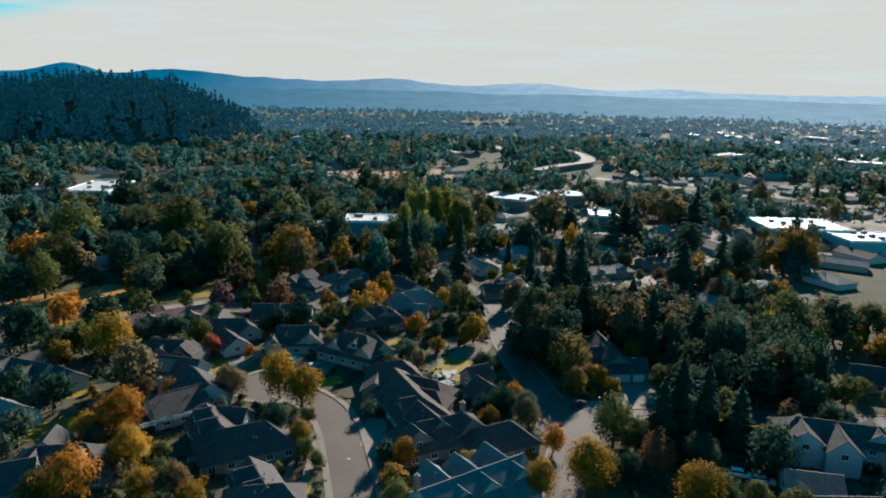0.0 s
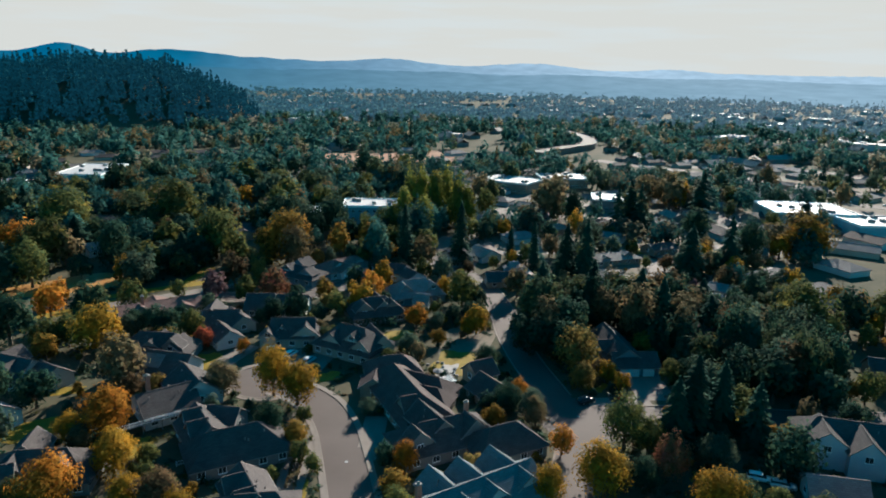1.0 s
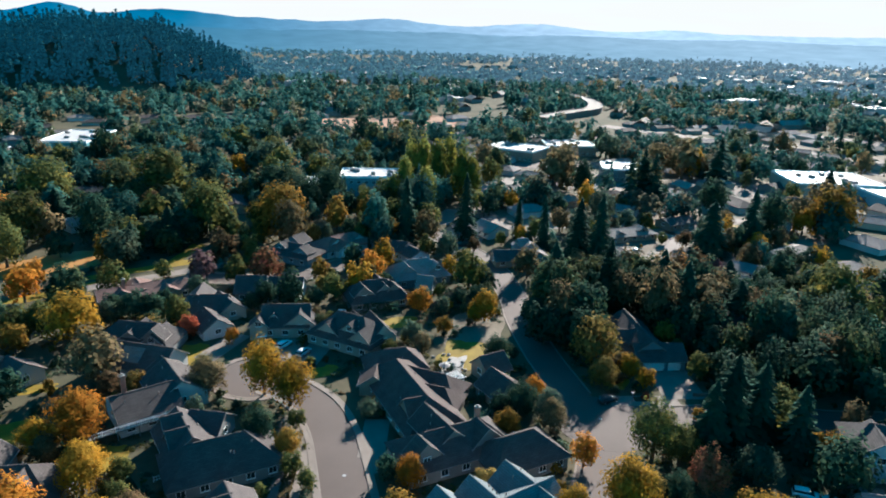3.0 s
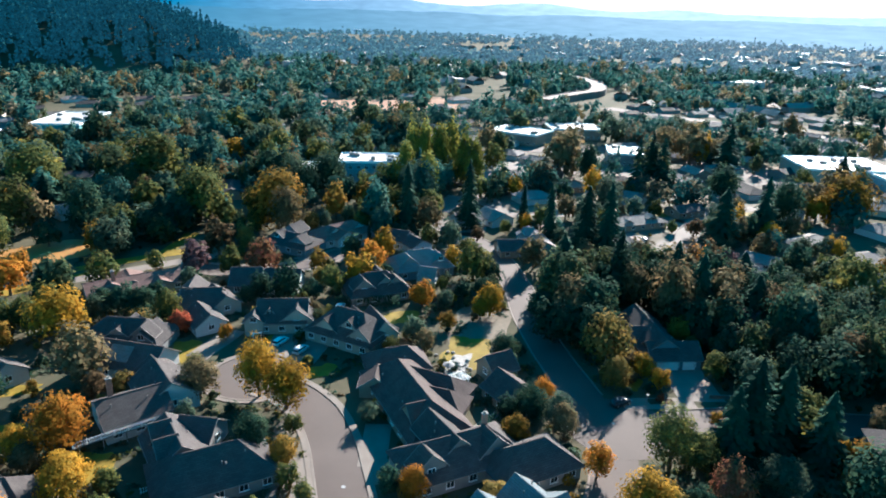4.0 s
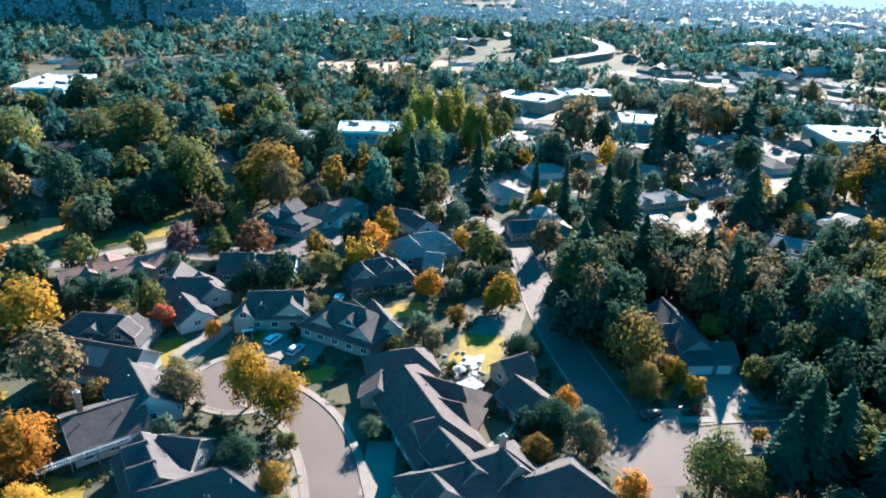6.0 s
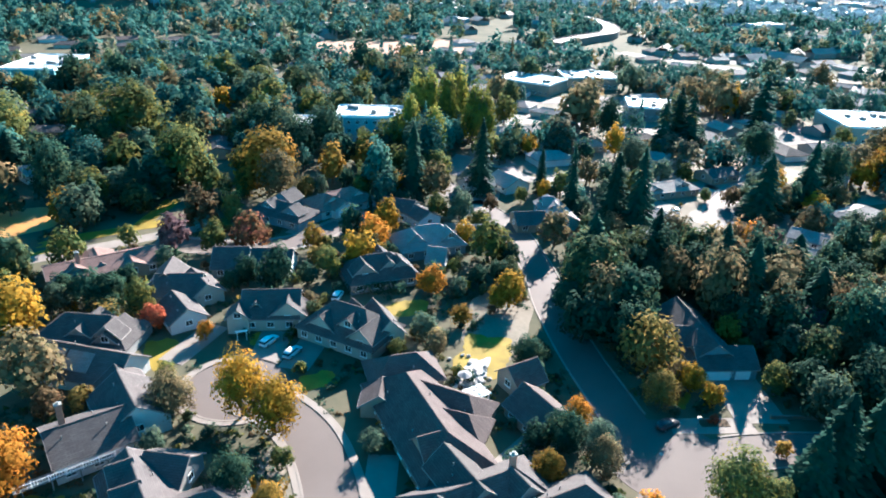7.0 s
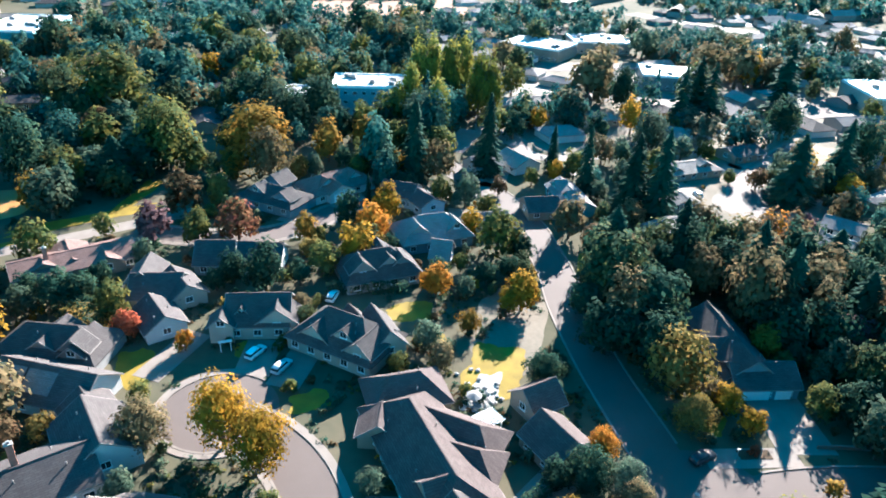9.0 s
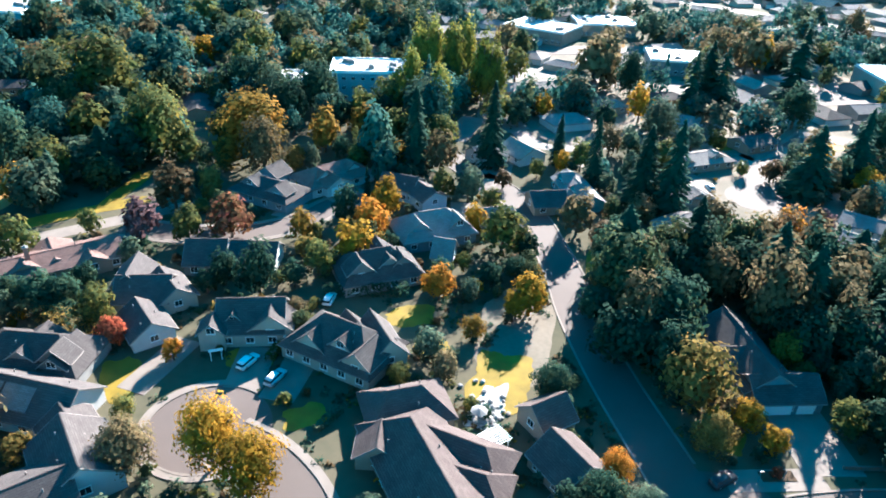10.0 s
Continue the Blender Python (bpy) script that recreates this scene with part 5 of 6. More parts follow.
broadleaf(114.1, 158.1, 6.1, 1.00, 'dark')
broadleaf(197.5, 239.0, 8.3, 1.00, 'rust')
conifer(27.7, 244.2, 25.3, 4.2, 'fir')
conifer(50.2, 246.9, 25.9, 4.0, 'fir')
conifer(82.5, 214.5, 23.7, 4.8, 'fir')
conifer(88.5, 211.0, 26.0, 4.6, 'fir')
conifer(80.6, 183.5, 18.6, 3.8, 'fir')
conifer(88.5, 166.9, 20.7, 4.5, 'fir')
conifer(92.1, 160.2, 19.7, 4.3, 'fir')
conifer(12.9, 227.9, 9.5, 1.0, 'fir')
conifer(15.6, 227.7, 8.7, 1.0, 'fir')
conifer(75.4, 230.5, 21.2, 2.9, 'fir')
conifer(71.0, 247.7, 15.7, 2.4, 'fir')
conifer(145.9, 300.7, 25.5, 5.7, 'fir')
conifer(147.9, 293.6, 25.1, 5.1, 'fir')
conifer(136.6, 294.1, 22.9, 4.7, 'fir')
conifer(-64.5, 234.1, 13.5, 2.6, 'fir')
conifer(73.0, 107.4, 19.5, 4.6, 'fir')
conifer(67.4, 104.6, 16.5, 3.5, 'fir')
conifer(79.8, 108.6, 17.5, 3.8, 'fir')
conifer(84.6, 103.0, 15.0, 3.4, 'fir')
conifer(133.1, 218.3, 21.4, 5.7, 'fir')
conifer(155.5, 228.2, 22.4, 4.8, 'fir')
conifer(40.2, 326.5, 30.6, 4.7, 'poplar')
conifer(45.4, 326.3, 31.9, 4.7, 'poplar')
conifer(50.2, 315.4, 31.1, 5.0, 'poplar')
conifer(57.2, 325.7, 33.3, 4.7, 'poplar')
conifer(59.7, 304.9, 31.5, 4.9, 'poplar')
conifer(64.7, 304.6, 26.9, 3.9, 'poplar')
conifer(32.9, 297.1, 25.8, 4.2, 'poplar')
conifer(29.1, 306.6, 17.1, 3.4, 'poplar')
conifer(39.8, 279.5, 24.6, 4.5, 'poplar')
conifer(186.2, 304.3, 29.9, 7.1, 'fir')
conifer(84.5, 699.0, 29.5, 3.6, 'fir')
broadleaf(85.9, 130.4, 3.5, 1.00, 'dark')
broadleaf(99.2, 146.8, 3.3, 1.00, 'mauve')
broadleaf(86.3, 139.8, 2.0, 1.00, 'sage')
broadleaf(91.3, 130.3, 2.5, 1.00, 'tan')
broadleaf(72.8, 117.0, 1.6, 1.00, 'rust')
broadleaf(41.7, 116.6, 2.9, 1.00, 'tan')
broadleaf(91.5, 131.5, 5.2, 1.00, 'dark')
broadleaf(93.9, 125.4, 4.5, 1.00, 'dark')
broadleaf(61.4, 152.7, 4.6, 1.00, 'dark')
broadleaf(56.1, 155.2, 4.2, 1.00, 'dark')
broadleaf(87.0, 150.9, 4.2, 1.00, 'dark')
broadleaf(99.3, 157.9, 5.0, 1.00, 'dark')


# ---- cars ----
def loft(sections, cap=True):
    """A closed skin through rings of equal length."""
    v, f = [], []
    n = len(sections[0])
    for s in sections:
        v += s
    for i in range(len(sections) - 1):
        for j in range(n):
            k = (j + 1) % n
            f.append((i * n + j, i * n + k, (i + 1) * n + k, (i + 1) * n + j))
    if cap:
        f += [tuple(range(n))[::-1], tuple(range((len(sections) - 1) * n, len(sections) * n))]
    return v, f


def car_ring(x, half, low, high, tuck):
    return [(x, -half, low), (x, -half, (low + high) / 2), (x, -half + tuck, high), (x, half - tuck, high), (x, half, (low + high) / 2), (x, half, low)]


CAR_BODY = {c: mesh_of("car_body", *loft([car_ring(-2.3, 0.72, 0.42, 0.78, 0.1), car_ring(-2.15, 0.86, 0.3, 0.95, 0.08), car_ring(-0.9, 0.9, 0.26, 1.0, 0.07), car_ring(0.9, 0.9, 0.26, 0.98, 0.07), car_ring(2.0, 0.86, 0.3, 0.84, 0.1), car_ring(2.3, 0.7, 0.42, 0.68, 0.12)]), m, True) for c, m in PAINT.items()}
CAR_ROOF = {c: mesh_of("car_roof", *loft([car_ring(-2.0, 0.62, 1.36, 1.46, 0.1), car_ring(-1.2, 0.68, 1.44, 1.56, 0.12), car_ring(0.0, 0.68, 1.44, 1.56, 0.12), car_ring(0.45, 0.62, 1.36, 1.46, 0.12)]), m, True) for c, m in PAINT.items()}
CAR_GLASS = mesh_of("car_glass", *loft([car_ring(-2.2, 0.78, 0.9, 0.96, 0.02), car_ring(-1.9, 0.74, 0.9, 1.42, 0.12), car_ring(0.4, 0.74, 0.9, 1.42, 0.12), car_ring(1.15, 0.78, 0.9, 0.96, 0.02)]), GLASS, True)


def wheel_meshes():
    v, f = [], []
    tube(v, f, (0, -0.11, 0), (0, 0.11, 0), 0.33, 0.33, 16)
    f.append(tuple(range(16))[::-1])
    rv, rf = [], []
    tube(rv, rf, (0, -0.125, 0), (0, 0.125, 0), 0.2, 0.2, 10)
    rf.append(tuple(range(10))[::-1])
    return mesh_of("tyre", v, f, TYRE), mesh_of("rim", rv, rf, RIM)


TYRE_MESH, RIM_MESH = wheel_meshes()
HEADLIGHT = bevelled("headlight", [(-0.05, -0.16, -0.07, 0.05, 0.16, 0.07)], LAMP_GLASS, 0.03)


def car(x, y, turn, colour, label, group="parked cars", z=0.07):
    c = thing("car", pose(x, y, z, 0, 0, turn), label, "car", group)
    put("car_body", CAR_BODY[colour], c)
    put("car_roof", CAR_ROOF[colour], c)
    put("car_glass", CAR_GLASS, c, None, "dark tinted glasshouse")
    for wx in (-1.4, 1.45):
        for wy in (-0.8, 0.8):
            w = put("wheel", TYRE_MESH, c, pose(wx, wy, 0.33))
            put("rim", RIM_MESH, w)
    for wy in (-0.58, 0.58):
        put("headlight", HEADLIGHT, c, pose(2.26, wy, 0.6))


car(-12.0, 161.3, 55, "white", "white parked car on the driveway")
car(-7.2, 156.5, 56, "silver", "silver parked car beside a hedge")
car(57.0, 126.2, 20, "black", "dark car parked at the kerb")
car(78.5, 91.6, -30, "white", "white car parked under trees")
car(81.5, 88.8, -30, "silver", "silver car parked under trees")
car(2.2, 179.5, 70, "white", "white car parked behind a house")
car(127.5, 240.5, 40, "black", "dark car parked beside the court")
car(109, 226, 80, "white", "white car on a pale driveway")
lot = random.Random(8)
for k in range(34):
    x, y = (-206 + 4 * (k % 8), 434 + 15 * (k // 8)) if k < 24 else (500 + 9 * (k - 24), 590 + 4 * (k % 3))
    car(x, y, 90 + lot.uniform(-3, 3), lot.choice(list(PAINT)), "car parked in the pale lot", "cars in parking lots", 0.14)
for k in range(16):
    s = k / 16
    car(420 - 190 * s + 3.5 * (k % 2), 250 + 238 * s, 128 if k % 2 else -52, lot.choice(list(PAINT)), "small car on the freeway", "cars on the freeway", 0.11)


# ---- fences, hedges, garden things ----
POST = bevelled("fence_post", [(-0.06, -0.06, 0, 0.06, 0.06, 1.2)], TRIM, 0.012)
PICKET = bevelled("picket", [(-0.04, -0.015, 0.1, 0.04, 0.015, 1.05)], TRIM, 0.008)


def fence(x0, y0, x1, y1, label, lift=0.0):
    L, a = math.hypot(x1 - x0, y1 - y0), math.degrees(math.atan2(y1 - y0, x1 - x0))
    fe = thing("fence", pose(x0, y0, lift, 0, 0, a), label, "fence")
    for z in (0.3, 0.95):
        put("rail", bevelled("rail", [(0, -0.03, z, L, 0.03, z + 0.08)], TRIM, 0.01), fe)
    n = max(2, int(L / 2.2))
    for k in range(n + 1):
        put("fence_post", POST, fe, pose(L * k / n, 0, 0))
    m = int(L / 0.35)
    for k in range(m):
        put("picket", PICKET, fe, pose(L * (k + 0.5) / m, 0.045, 0))


fence(-44.2, 121.2, -32.3, 127.6, "white picket railing along a deck", 2.15)
fence(-31, 110.4, -20.5, 115.2, "long white fence between gardens")
slab("planting_bed", 65.8, 126.2, -6, 5.2, 2.0, 0.12, SOIL, "brown planting bed in the pale driveway apron", "planting bed")
tagged(put("garden_wall", bevelled("garden_wall", [(-6, -0.15, -0.2, 6, 0.15, 0.8)], CONCRETE, 0.03), None, pose(82.5, 125.2, 0, 0, 0, -10)), "low concrete garden wall beside the shaded street", "wall")
deck = thing("deck", pose(-38.6, 124.9, 0, 0, 0, 28.3), "raised wooden deck with plank floor", "deck")
for k in range(10):
    put("plank", bevelled("plank", [(-6.6, -0.6 + 0.2 * k, 2.07, 6.6, -0.42 + 0.2 * k, 2.15)], WALL["grey"], 0.01), deck)
for k in range(4):
    put("deck_post", bevelled("deck_post", [(-5.8 + 3.8 * k, -0.55, -0.1, -5.6 + 3.8 * k, -0.35, 2.07)], WALL["grey"], 0.01), deck)


def hedge(x0, y0, x1, y1, wide, high, colour, label):
    L, a = math.hypot(x1 - x0, y1 - y0), math.degrees(math.atan2(y1 - y0, x1 - x0))
    rng = np.random.default_rng(int(abs(x0 * 13 + y0)))
    n = int(60 * L)
    p = np.stack([rng.uniform(-L / 2, L / 2, n), rng.uniform(-wide / 2, wide / 2, n), rng.uniform(0.1, high, n)], 1)
    face = rng.integers(0, 3, n)
    p[face == 0, 2] = high + 0.12 * np.sin(p[face == 0, 0] * 1.7)
    p[face == 1, 1], p[face == 2, 1] = -wide / 2, wide / 2
    d = np.zeros((n, 3))
    d[face == 0, 2], d[face == 1, 1], d[face == 2, 1] = 1, -1, 1
    p += rng.normal(0, 0.09, p.shape)
    p[:, 2] = np.maximum(p[:, 2], 0.05)
    v, soft = leaf_quads(rng, p, d, 0.24)
    ob = put("hedge", quick_mesh("hedge", v, np.arange(len(v)).reshape(-1, 4), LEAF[colour], soft), None, pose((x0 + x1) / 2, (y0 + y1) / 2, 0, 0, 0, a))
    tagged(ob, label, "hedge")


hedge(1.0, 181.8, 18, 180.2, 1.6, 2.6, "dark", "tall clipped dark green hedge")
hedge(-8.6, 161.2, -0.4, 179, 1.2, 1.7, "olive", "yellowish hedge between two driveways")
hedge(26.8, 120.2, 39.2, 128.4, 1.8, 2.0, "dark", "dark green hedge beside a driveway")
hedge(29.8, 132.8, 37.2, 137.0, 1.2, 1.6, "dark", "low dark hedge by the cottage")
hedge(-0.8, 143.2, 3.2, 147.8, 1.2, 1.1, "sage", "low grey-green garden hedge")
hedge(-11, 112, -7.5, 121, 2.2, 1.3, "rust", "rusty planted verge along the street")
hedge(-9.5, 100, -8, 111, 1.6, 1.0, "tan", "tan planted verge along the street")
hedge(-60, 183, -41, 176, 3.2, 4.0, "dark", "tall dark laurel hedge behind houses")
hedge(-50, 177.4, -37, 172.8, 3.0, 3.6, "amber", "tall hedge with yellowing top behind houses")

rocks = random.Random(17)


def boulder(name, seed):
    bm = bmesh.new()
    bmesh.ops.create_icosphere(bm, subdivisions=2, radius=1)
    for w in bm.verts:
        w.co *= 1 + 0.35 * noise.noise(w.co * 1.3 + Vector((seed * 7, 0, 0)))
        w.co.z *= 0.6
    me = bpy.data.meshes.new(name)
    bm.to_mesh(me)
    bm.free()
    me.materials.append(STONE)
    return me


BOULDERS = [boulder("boulder", k) for k in range(4)]
patch("patio", 26.6, 145.5, 60, 6.0, 2.6, 0.07, STONE, "pale stone patio in the garden", "patio", 0.4, 31, 3)
for k in range(60):
    x, y, s = rocks.gauss(26.4, 1.3), rocks.gauss(144.0, 2.8), rocks.uniform(0.2, 0.55)
    ob = put("boulder", rocks.choice(BOULDERS), None, pose(x, y, s * 0.3 + 0.05, 0, 0, rocks.uniform(0, 360)) @ Matrix.Diagonal((s, s, s, 1)))
    tagged(ob, "pale weathered garden boulder on the patio", "boulder", "rock garden boulders")
pergola = thing("pergola", pose(25.6, 136.6, 0, 0, 0, 25), "white slatted garden pergola beside the house", "pergola")
for px in (-1.6, 1.6):
    for py in (-1.3, 1.3):
        put("post", bevelled("post", [(px - 0.08, py - 0.08, 0, px + 0.08, py + 0.08, 2.4)], TRIM, 0.015), pergola)
    put("beam", bevelled("beam", [(px - 0.06, -1.7, 2.4, px + 0.06, 1.7, 2.56)], TRIM, 0.015), pergola)
for k in range(9):
    put("slat", bevelled("slat", [(-2.1, -1.6 + 0.4 * k, 2.56, 2.1, -1.48 + 0.4 * k, 2.66)], TRIM, 0.012), pergola)
umbrella = thing("parasol", pose(24.6, 142.8, 0.07), "dark round garden parasol on the patio", "parasol")
uv, uf = [], []
tube(uv, uf, (0, 0, 0), (0, 0, 2.5), 0.03, 0.03, 8)
put("pole", mesh_of("parasol_pole", uv, uf, METAL), umbrella)
cv, cf = [(0, 0, 2.6)], []
for k in range(8):
    w = 2 * math.pi * k / 8
    cv += [(1.4 * math.cos(w), 1.4 * math.sin(w), 2.1)]
cv += [(0, 0, 2.56)] + [(p[0], p[1], p[2] - 0.04) for p in cv[1:9]]
cf += [(0, 1 + k, 1 + (k + 1) % 8) for k in range(8)] + [(9, 10 + (k + 1) % 8, 10 + k) for k in range(8)] + [(1 + k, 10 + k, 10 + (k + 1) % 8, 1 + (k + 1) % 8) for k in range(8)]
put("canopy", mesh_of("canopy", cv, cf, WALL["grey"]), umbrella)
arbor = thing("garden_arbor", pose(-17.4, 163.0, 0, 0, 0, 10), "small white garden arbour with two posts", "arbour")
for px in (-0.9, 0.9):
    put("post", bevelled("arbor_post", [(px - 0.07, -0.07, 0, px + 0.07, 0.07, 2.1)], TRIM, 0.015), arbor)
for k in range(3):
    put("beam", bevelled("arbor_beam", [(-1.2, -0.3 + 0.24 * k, 2.1, 1.2, -0.18 + 0.24 * k, 2.24)], TRIM, 0.015), arbor)
for x, y, arm in ((62.3, 125.6, True), (66.0, 125.2, False)):
    post = thing("garden_post", pose(x, y, 0.05, 0, 0, -6), "slim dark post beside the planting bed", "post", "posts by the planting bed")
    put("shaft", bevelled("post_shaft", [(-0.05, -0.05, 0, 0.05, 0.05, 2.0)], METAL, 0.012), post)
    put("cap", bevelled("post_cap", [(-0.32, -0.12, 2.0, 0.32, 0.12, 2.16)] if arm else [(-0.09, -0.09, 2.0, 0.09, 0.09, 2.1)], METAL, 0.02), post)
for x, y in ((267, 347.8), (272.4, 351.2), (300, 440), (215, 395)):
    pole = thing("utility_pole", pose(x, y, 0, 0, 0, 20), "tall wooden utility pole with cross arm", "pole", "utility poles")
    pv, pf = [], []
    tube(pv, pf, (0, 0, -0.2), (0, 0, 14), 0.2, 0.13, 8)
    put("mast", mesh_of("mast", pv, pf, BARK), pole)
    put("cross_arm", bevelled("cross_arm", [(-1.6, -0.08, 12.8, 1.6, 0.08, 13.0)], BARK, 0.02), pole)
for x, y in ((52.9, 119.9), (-14, 151), (1, 108)):
    tagged(disc("manhole_cover", x, y, 0.0, 0.36, 0.0, 0.05, METAL, "round metal manhole cover in the road", "manhole cover", segs=20), kind="structure")


# ---- infill: gardens, woods and the far town ----
fill = random.Random(11)


def in_rects(x, y, rects, pad):
    for hx, hy, turn, L, W in rects:
        c, s = math.cos(radians(-turn)), math.sin(radians(-turn))
        u, w = (x - hx) * c - (y - hy) * s, (x - hx) * s + (y - hy) * c
        if abs(u) < L / 2 + pad and abs(w) < W / 2 + pad:
            return True
    return False


def near_house(x, y, pad):
    return in_rects(x, y, HOUSES, pad)


def on_street(x, y, pad):
    for line, half in STREETS:
        for p in line:
            if (p.x - x) ** 2 + (p.y - y) ** 2 < (half + pad) ** 2:
                return True
    return math.hypot(x + 16.6, y - 146.6) < 10 + pad or math.hypot(x - 53.5, y - 118.5) < 11 + pad or math.hypot(x - 120, y - 219) < 11 + pad


def open_ground(x, y):
    """Lawns, fields, lots and the pond that stay free of trees."""
    for gx, gy, r in ((59, 189, 8), (-19, 158, 6), (-33, 158, 6), (4, 141, 5), (5, 133, 5), (4, 121, 5), (8, 173, 7), (14, 168, 5), (60, 203, 8), (66, 206, 7), (118, 205, 15), (104, 196, 8), (132, 240, 8), (96, 214, 8), (-31, 160, 6), (-2, 147, 5), (30, 153, 8), (36, 160, 6), (41, 166, 4), (17, 173, 5), (-62, 128, 7), (-59, 223, 9), (-50, 222, 9), (-41, 231, 9), (-60, 212, 7), (-38, 243, 8), (-46, 236, 7), (-72, 210, 9), (-48, 240, 6), (-90, 231, 17), (-84, 219, 7), (-100, 222, 7), (-152, 424, 19), (-110, 316, 15), (-98, 300, 9), (-92, 281, 8), (-140, 432, 10), (30, 592, 40), (60, 600, 34), (100, 592, 26), (108, 640, 22), (-192, 452, 30),
                      (520, 600, 30), (312, 320, 22), (49, 281, 9), (104, 309, 9), (128, 338, 12), (160, 366, 12), (143, 253, 8), (176, 260, 10), (148, 326, 9), (82, 249, 6), (420, 480, 24), (75.6, 130, 6), (30, 122, 7), (-29, 162, 8), (640, 820, 34), (140, 395, 30), (160, 330, 12), (20, 540, 22), (60, 540, 22), (96, 545, 18), (250, 655, 14), (285, 700, 16), (240, 605, 30), (215, 560, 22), (265, 620, 26), (300, 680, 22), (262, 640, 20), (280, 680, 18), (288, 760, 16), (285, 830, 16), (215, 575, 18), (20, 303, 9), (-2, 308, 6)):
        if (x - gx) ** 2 + (y - gy) ** 2 < r * r:
            return True
    return False


def free(x, y, r):
    if near_house(x, y, 0.25 * r) or on_street(x, y, 0.1 * r) or open_ground(x, y) or in_rects(x, y, DRIVES, 0.3 * r) or in_rects(x, y + 1.2 * r, DRIVES, 0):
        return False
    return all((x - sx) ** 2 + (y - sy) ** 2 > (0.5 * (r + sr)) ** 2 for sx, sy, sr in SPOTS)


def in_view(x, y):
    a = math.degrees(math.atan2(x + 2, y + 30))
    return -28 < a < 47


# plain houses between the trees
town = random.Random(3)
for k in range(2200):
    d = town.uniform(215, 640)
    a = town.uniform(-24, 44)
    x, y = d * math.sin(radians(a)), d * math.cos(radians(a))
    if sum(1 for h in HOUSES if math.hypot(h[0] - x, h[1] - y) < (21 if x > 50 else 27)) or on_street(x, y, 8) or open_ground(x, y):
        continue
    if any(math.hypot(sx - x, sy - y) < sr + 6 for sx, sy, sr in SPOTS):
        continue
    if len(HOUSES) > 370:
        break
    if y < 250 and x < 150 or y < 300 and x < 70:
        continue
    L, W = town.uniform(13, 20), town.uniform(9, 12)
    rf = town.choice(("lightgrey", "beige", "lightgrey", "beige", "grey") if x > 40 else ("grey", "beige", "lightgrey", "brown", "slate"))
    house(rf.replace("lightgrey", "pale grey") + "-roofed single-storey house among trees", rf, town.choice(("white", "tan", "grey", "cream")), [(town.choice(("gable", "hip")), x, y, town.choice((8, 12, -80, 20, -40)) + town.uniform(-6, 6), L, W, 2.8, town.uniform(4.8, 5.8))], detail=0)

# the dark grove east of the side street
for k in range(400):
    x, y = fill.uniform(57, 112), fill.uniform(146, 186)
    r = fill.uniform(3.2, 5.6)
    if near_house(x, y, 1.5) or near_house(x, y + 1.2 * r, 0) or 64 < x < 84 and y < 170 or on_street(x, y, 1) or any((x - sx) ** 2 + (y - sy) ** 2 < (0.52 * (r + sr)) ** 2 for sx, sy, sr in SPOTS):
        continue
    if fill.random() < 0.13:
        conifer(x, y, fill.uniform(14, 20), fill.uniform(4.2, 5.4), "fir")
    else:
        broadleaf(x, y, r, fill.uniform(1.1, 1.5), fill.choice(("dark", "dark", "dark", "olivedark", "tan", "tan", "brown")))
# dark gardens along the shaded street end
for k in range(160):
    x, y = fill.uniform(90, 124), fill.uniform(122, 150)
    r = fill.uniform(2.6, 4.6)
    if near_house(x, y, 1.0) or on_street(x, y, 0.5) or in_rects(x, y, DRIVES, 1) or any((x - sx) ** 2 + (y - sy) ** 2 < (0.55 * (r + sr)) ** 2 for sx, sy, sr in SPOTS):
        continue
    broadleaf(x, y, r, fill.uniform(1.3, 1.7), fill.choice(("dark", "dark", "olivedark", "sage", "brown")))

# garden bushes and infill trees that can be told apart
PALETTE = ["dark", "dark", "dark", "olivedark", "olivedark", "olivedark", "amber", "olive", "olive", "olive", "sage", "sage", "tan", "rust", "gold"]
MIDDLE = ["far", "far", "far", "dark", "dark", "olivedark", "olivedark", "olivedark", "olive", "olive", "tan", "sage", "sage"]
EAST = ["tan", "tan", "sage", "sage", "sage", "olive", "gold", "far", "far", "olivedark", "dark"]
count = 0
for k in range(2600):
    x, y = fill.uniform(-75, 125), fill.uniform(76, 235)
    r = fill.uniform(0.7, 1.6)
    if in_view(x, y) and free(x, y, r) and count < 290:
        broadleaf(x, y, r, 1.0, fill.choice(("dark", "dark", "olivedark", "sage", "olive", "brown", "rust")))
        count += 1
count = 0
for k in range(5000):
    x, y = fill.uniform(-80, 175), fill.uniform(70, 260)
    r = fill.uniform(1.9, 4.0) * (0.62 if y < 190 and -52 < x < 48 else 1)
    if in_view(x, y) and free(x, y, r) and not near_house(x, y + 1.6 * r, 0.5) and count < 230:
        broadleaf(x, y, r, fill.uniform(0.9, 1.2), fill.choice(EAST if x > 70 and y > 190 else PALETTE))
        count += 1
count = 0
for k in range(4000):
    y = fill.uniform(235, 460)
    x = fill.uniform(-0.52 * y, 0.95 * y)
    r = fill.uniform(3.2, 6.8)
    if in_view(x, y) and free(x, y, r * 0.9) and not near_house(x, y + 2.0 * r, 1) and count < 260 and not (x > 55 and fill.random() < 0.62):
        if fill.random() < 0.09:
            conifer(x, y, fill.uniform(13, 21), fill.uniform(4.2, 6.0), "fir")
        else:
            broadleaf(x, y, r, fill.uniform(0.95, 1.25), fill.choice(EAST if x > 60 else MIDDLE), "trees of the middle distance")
        count += 1


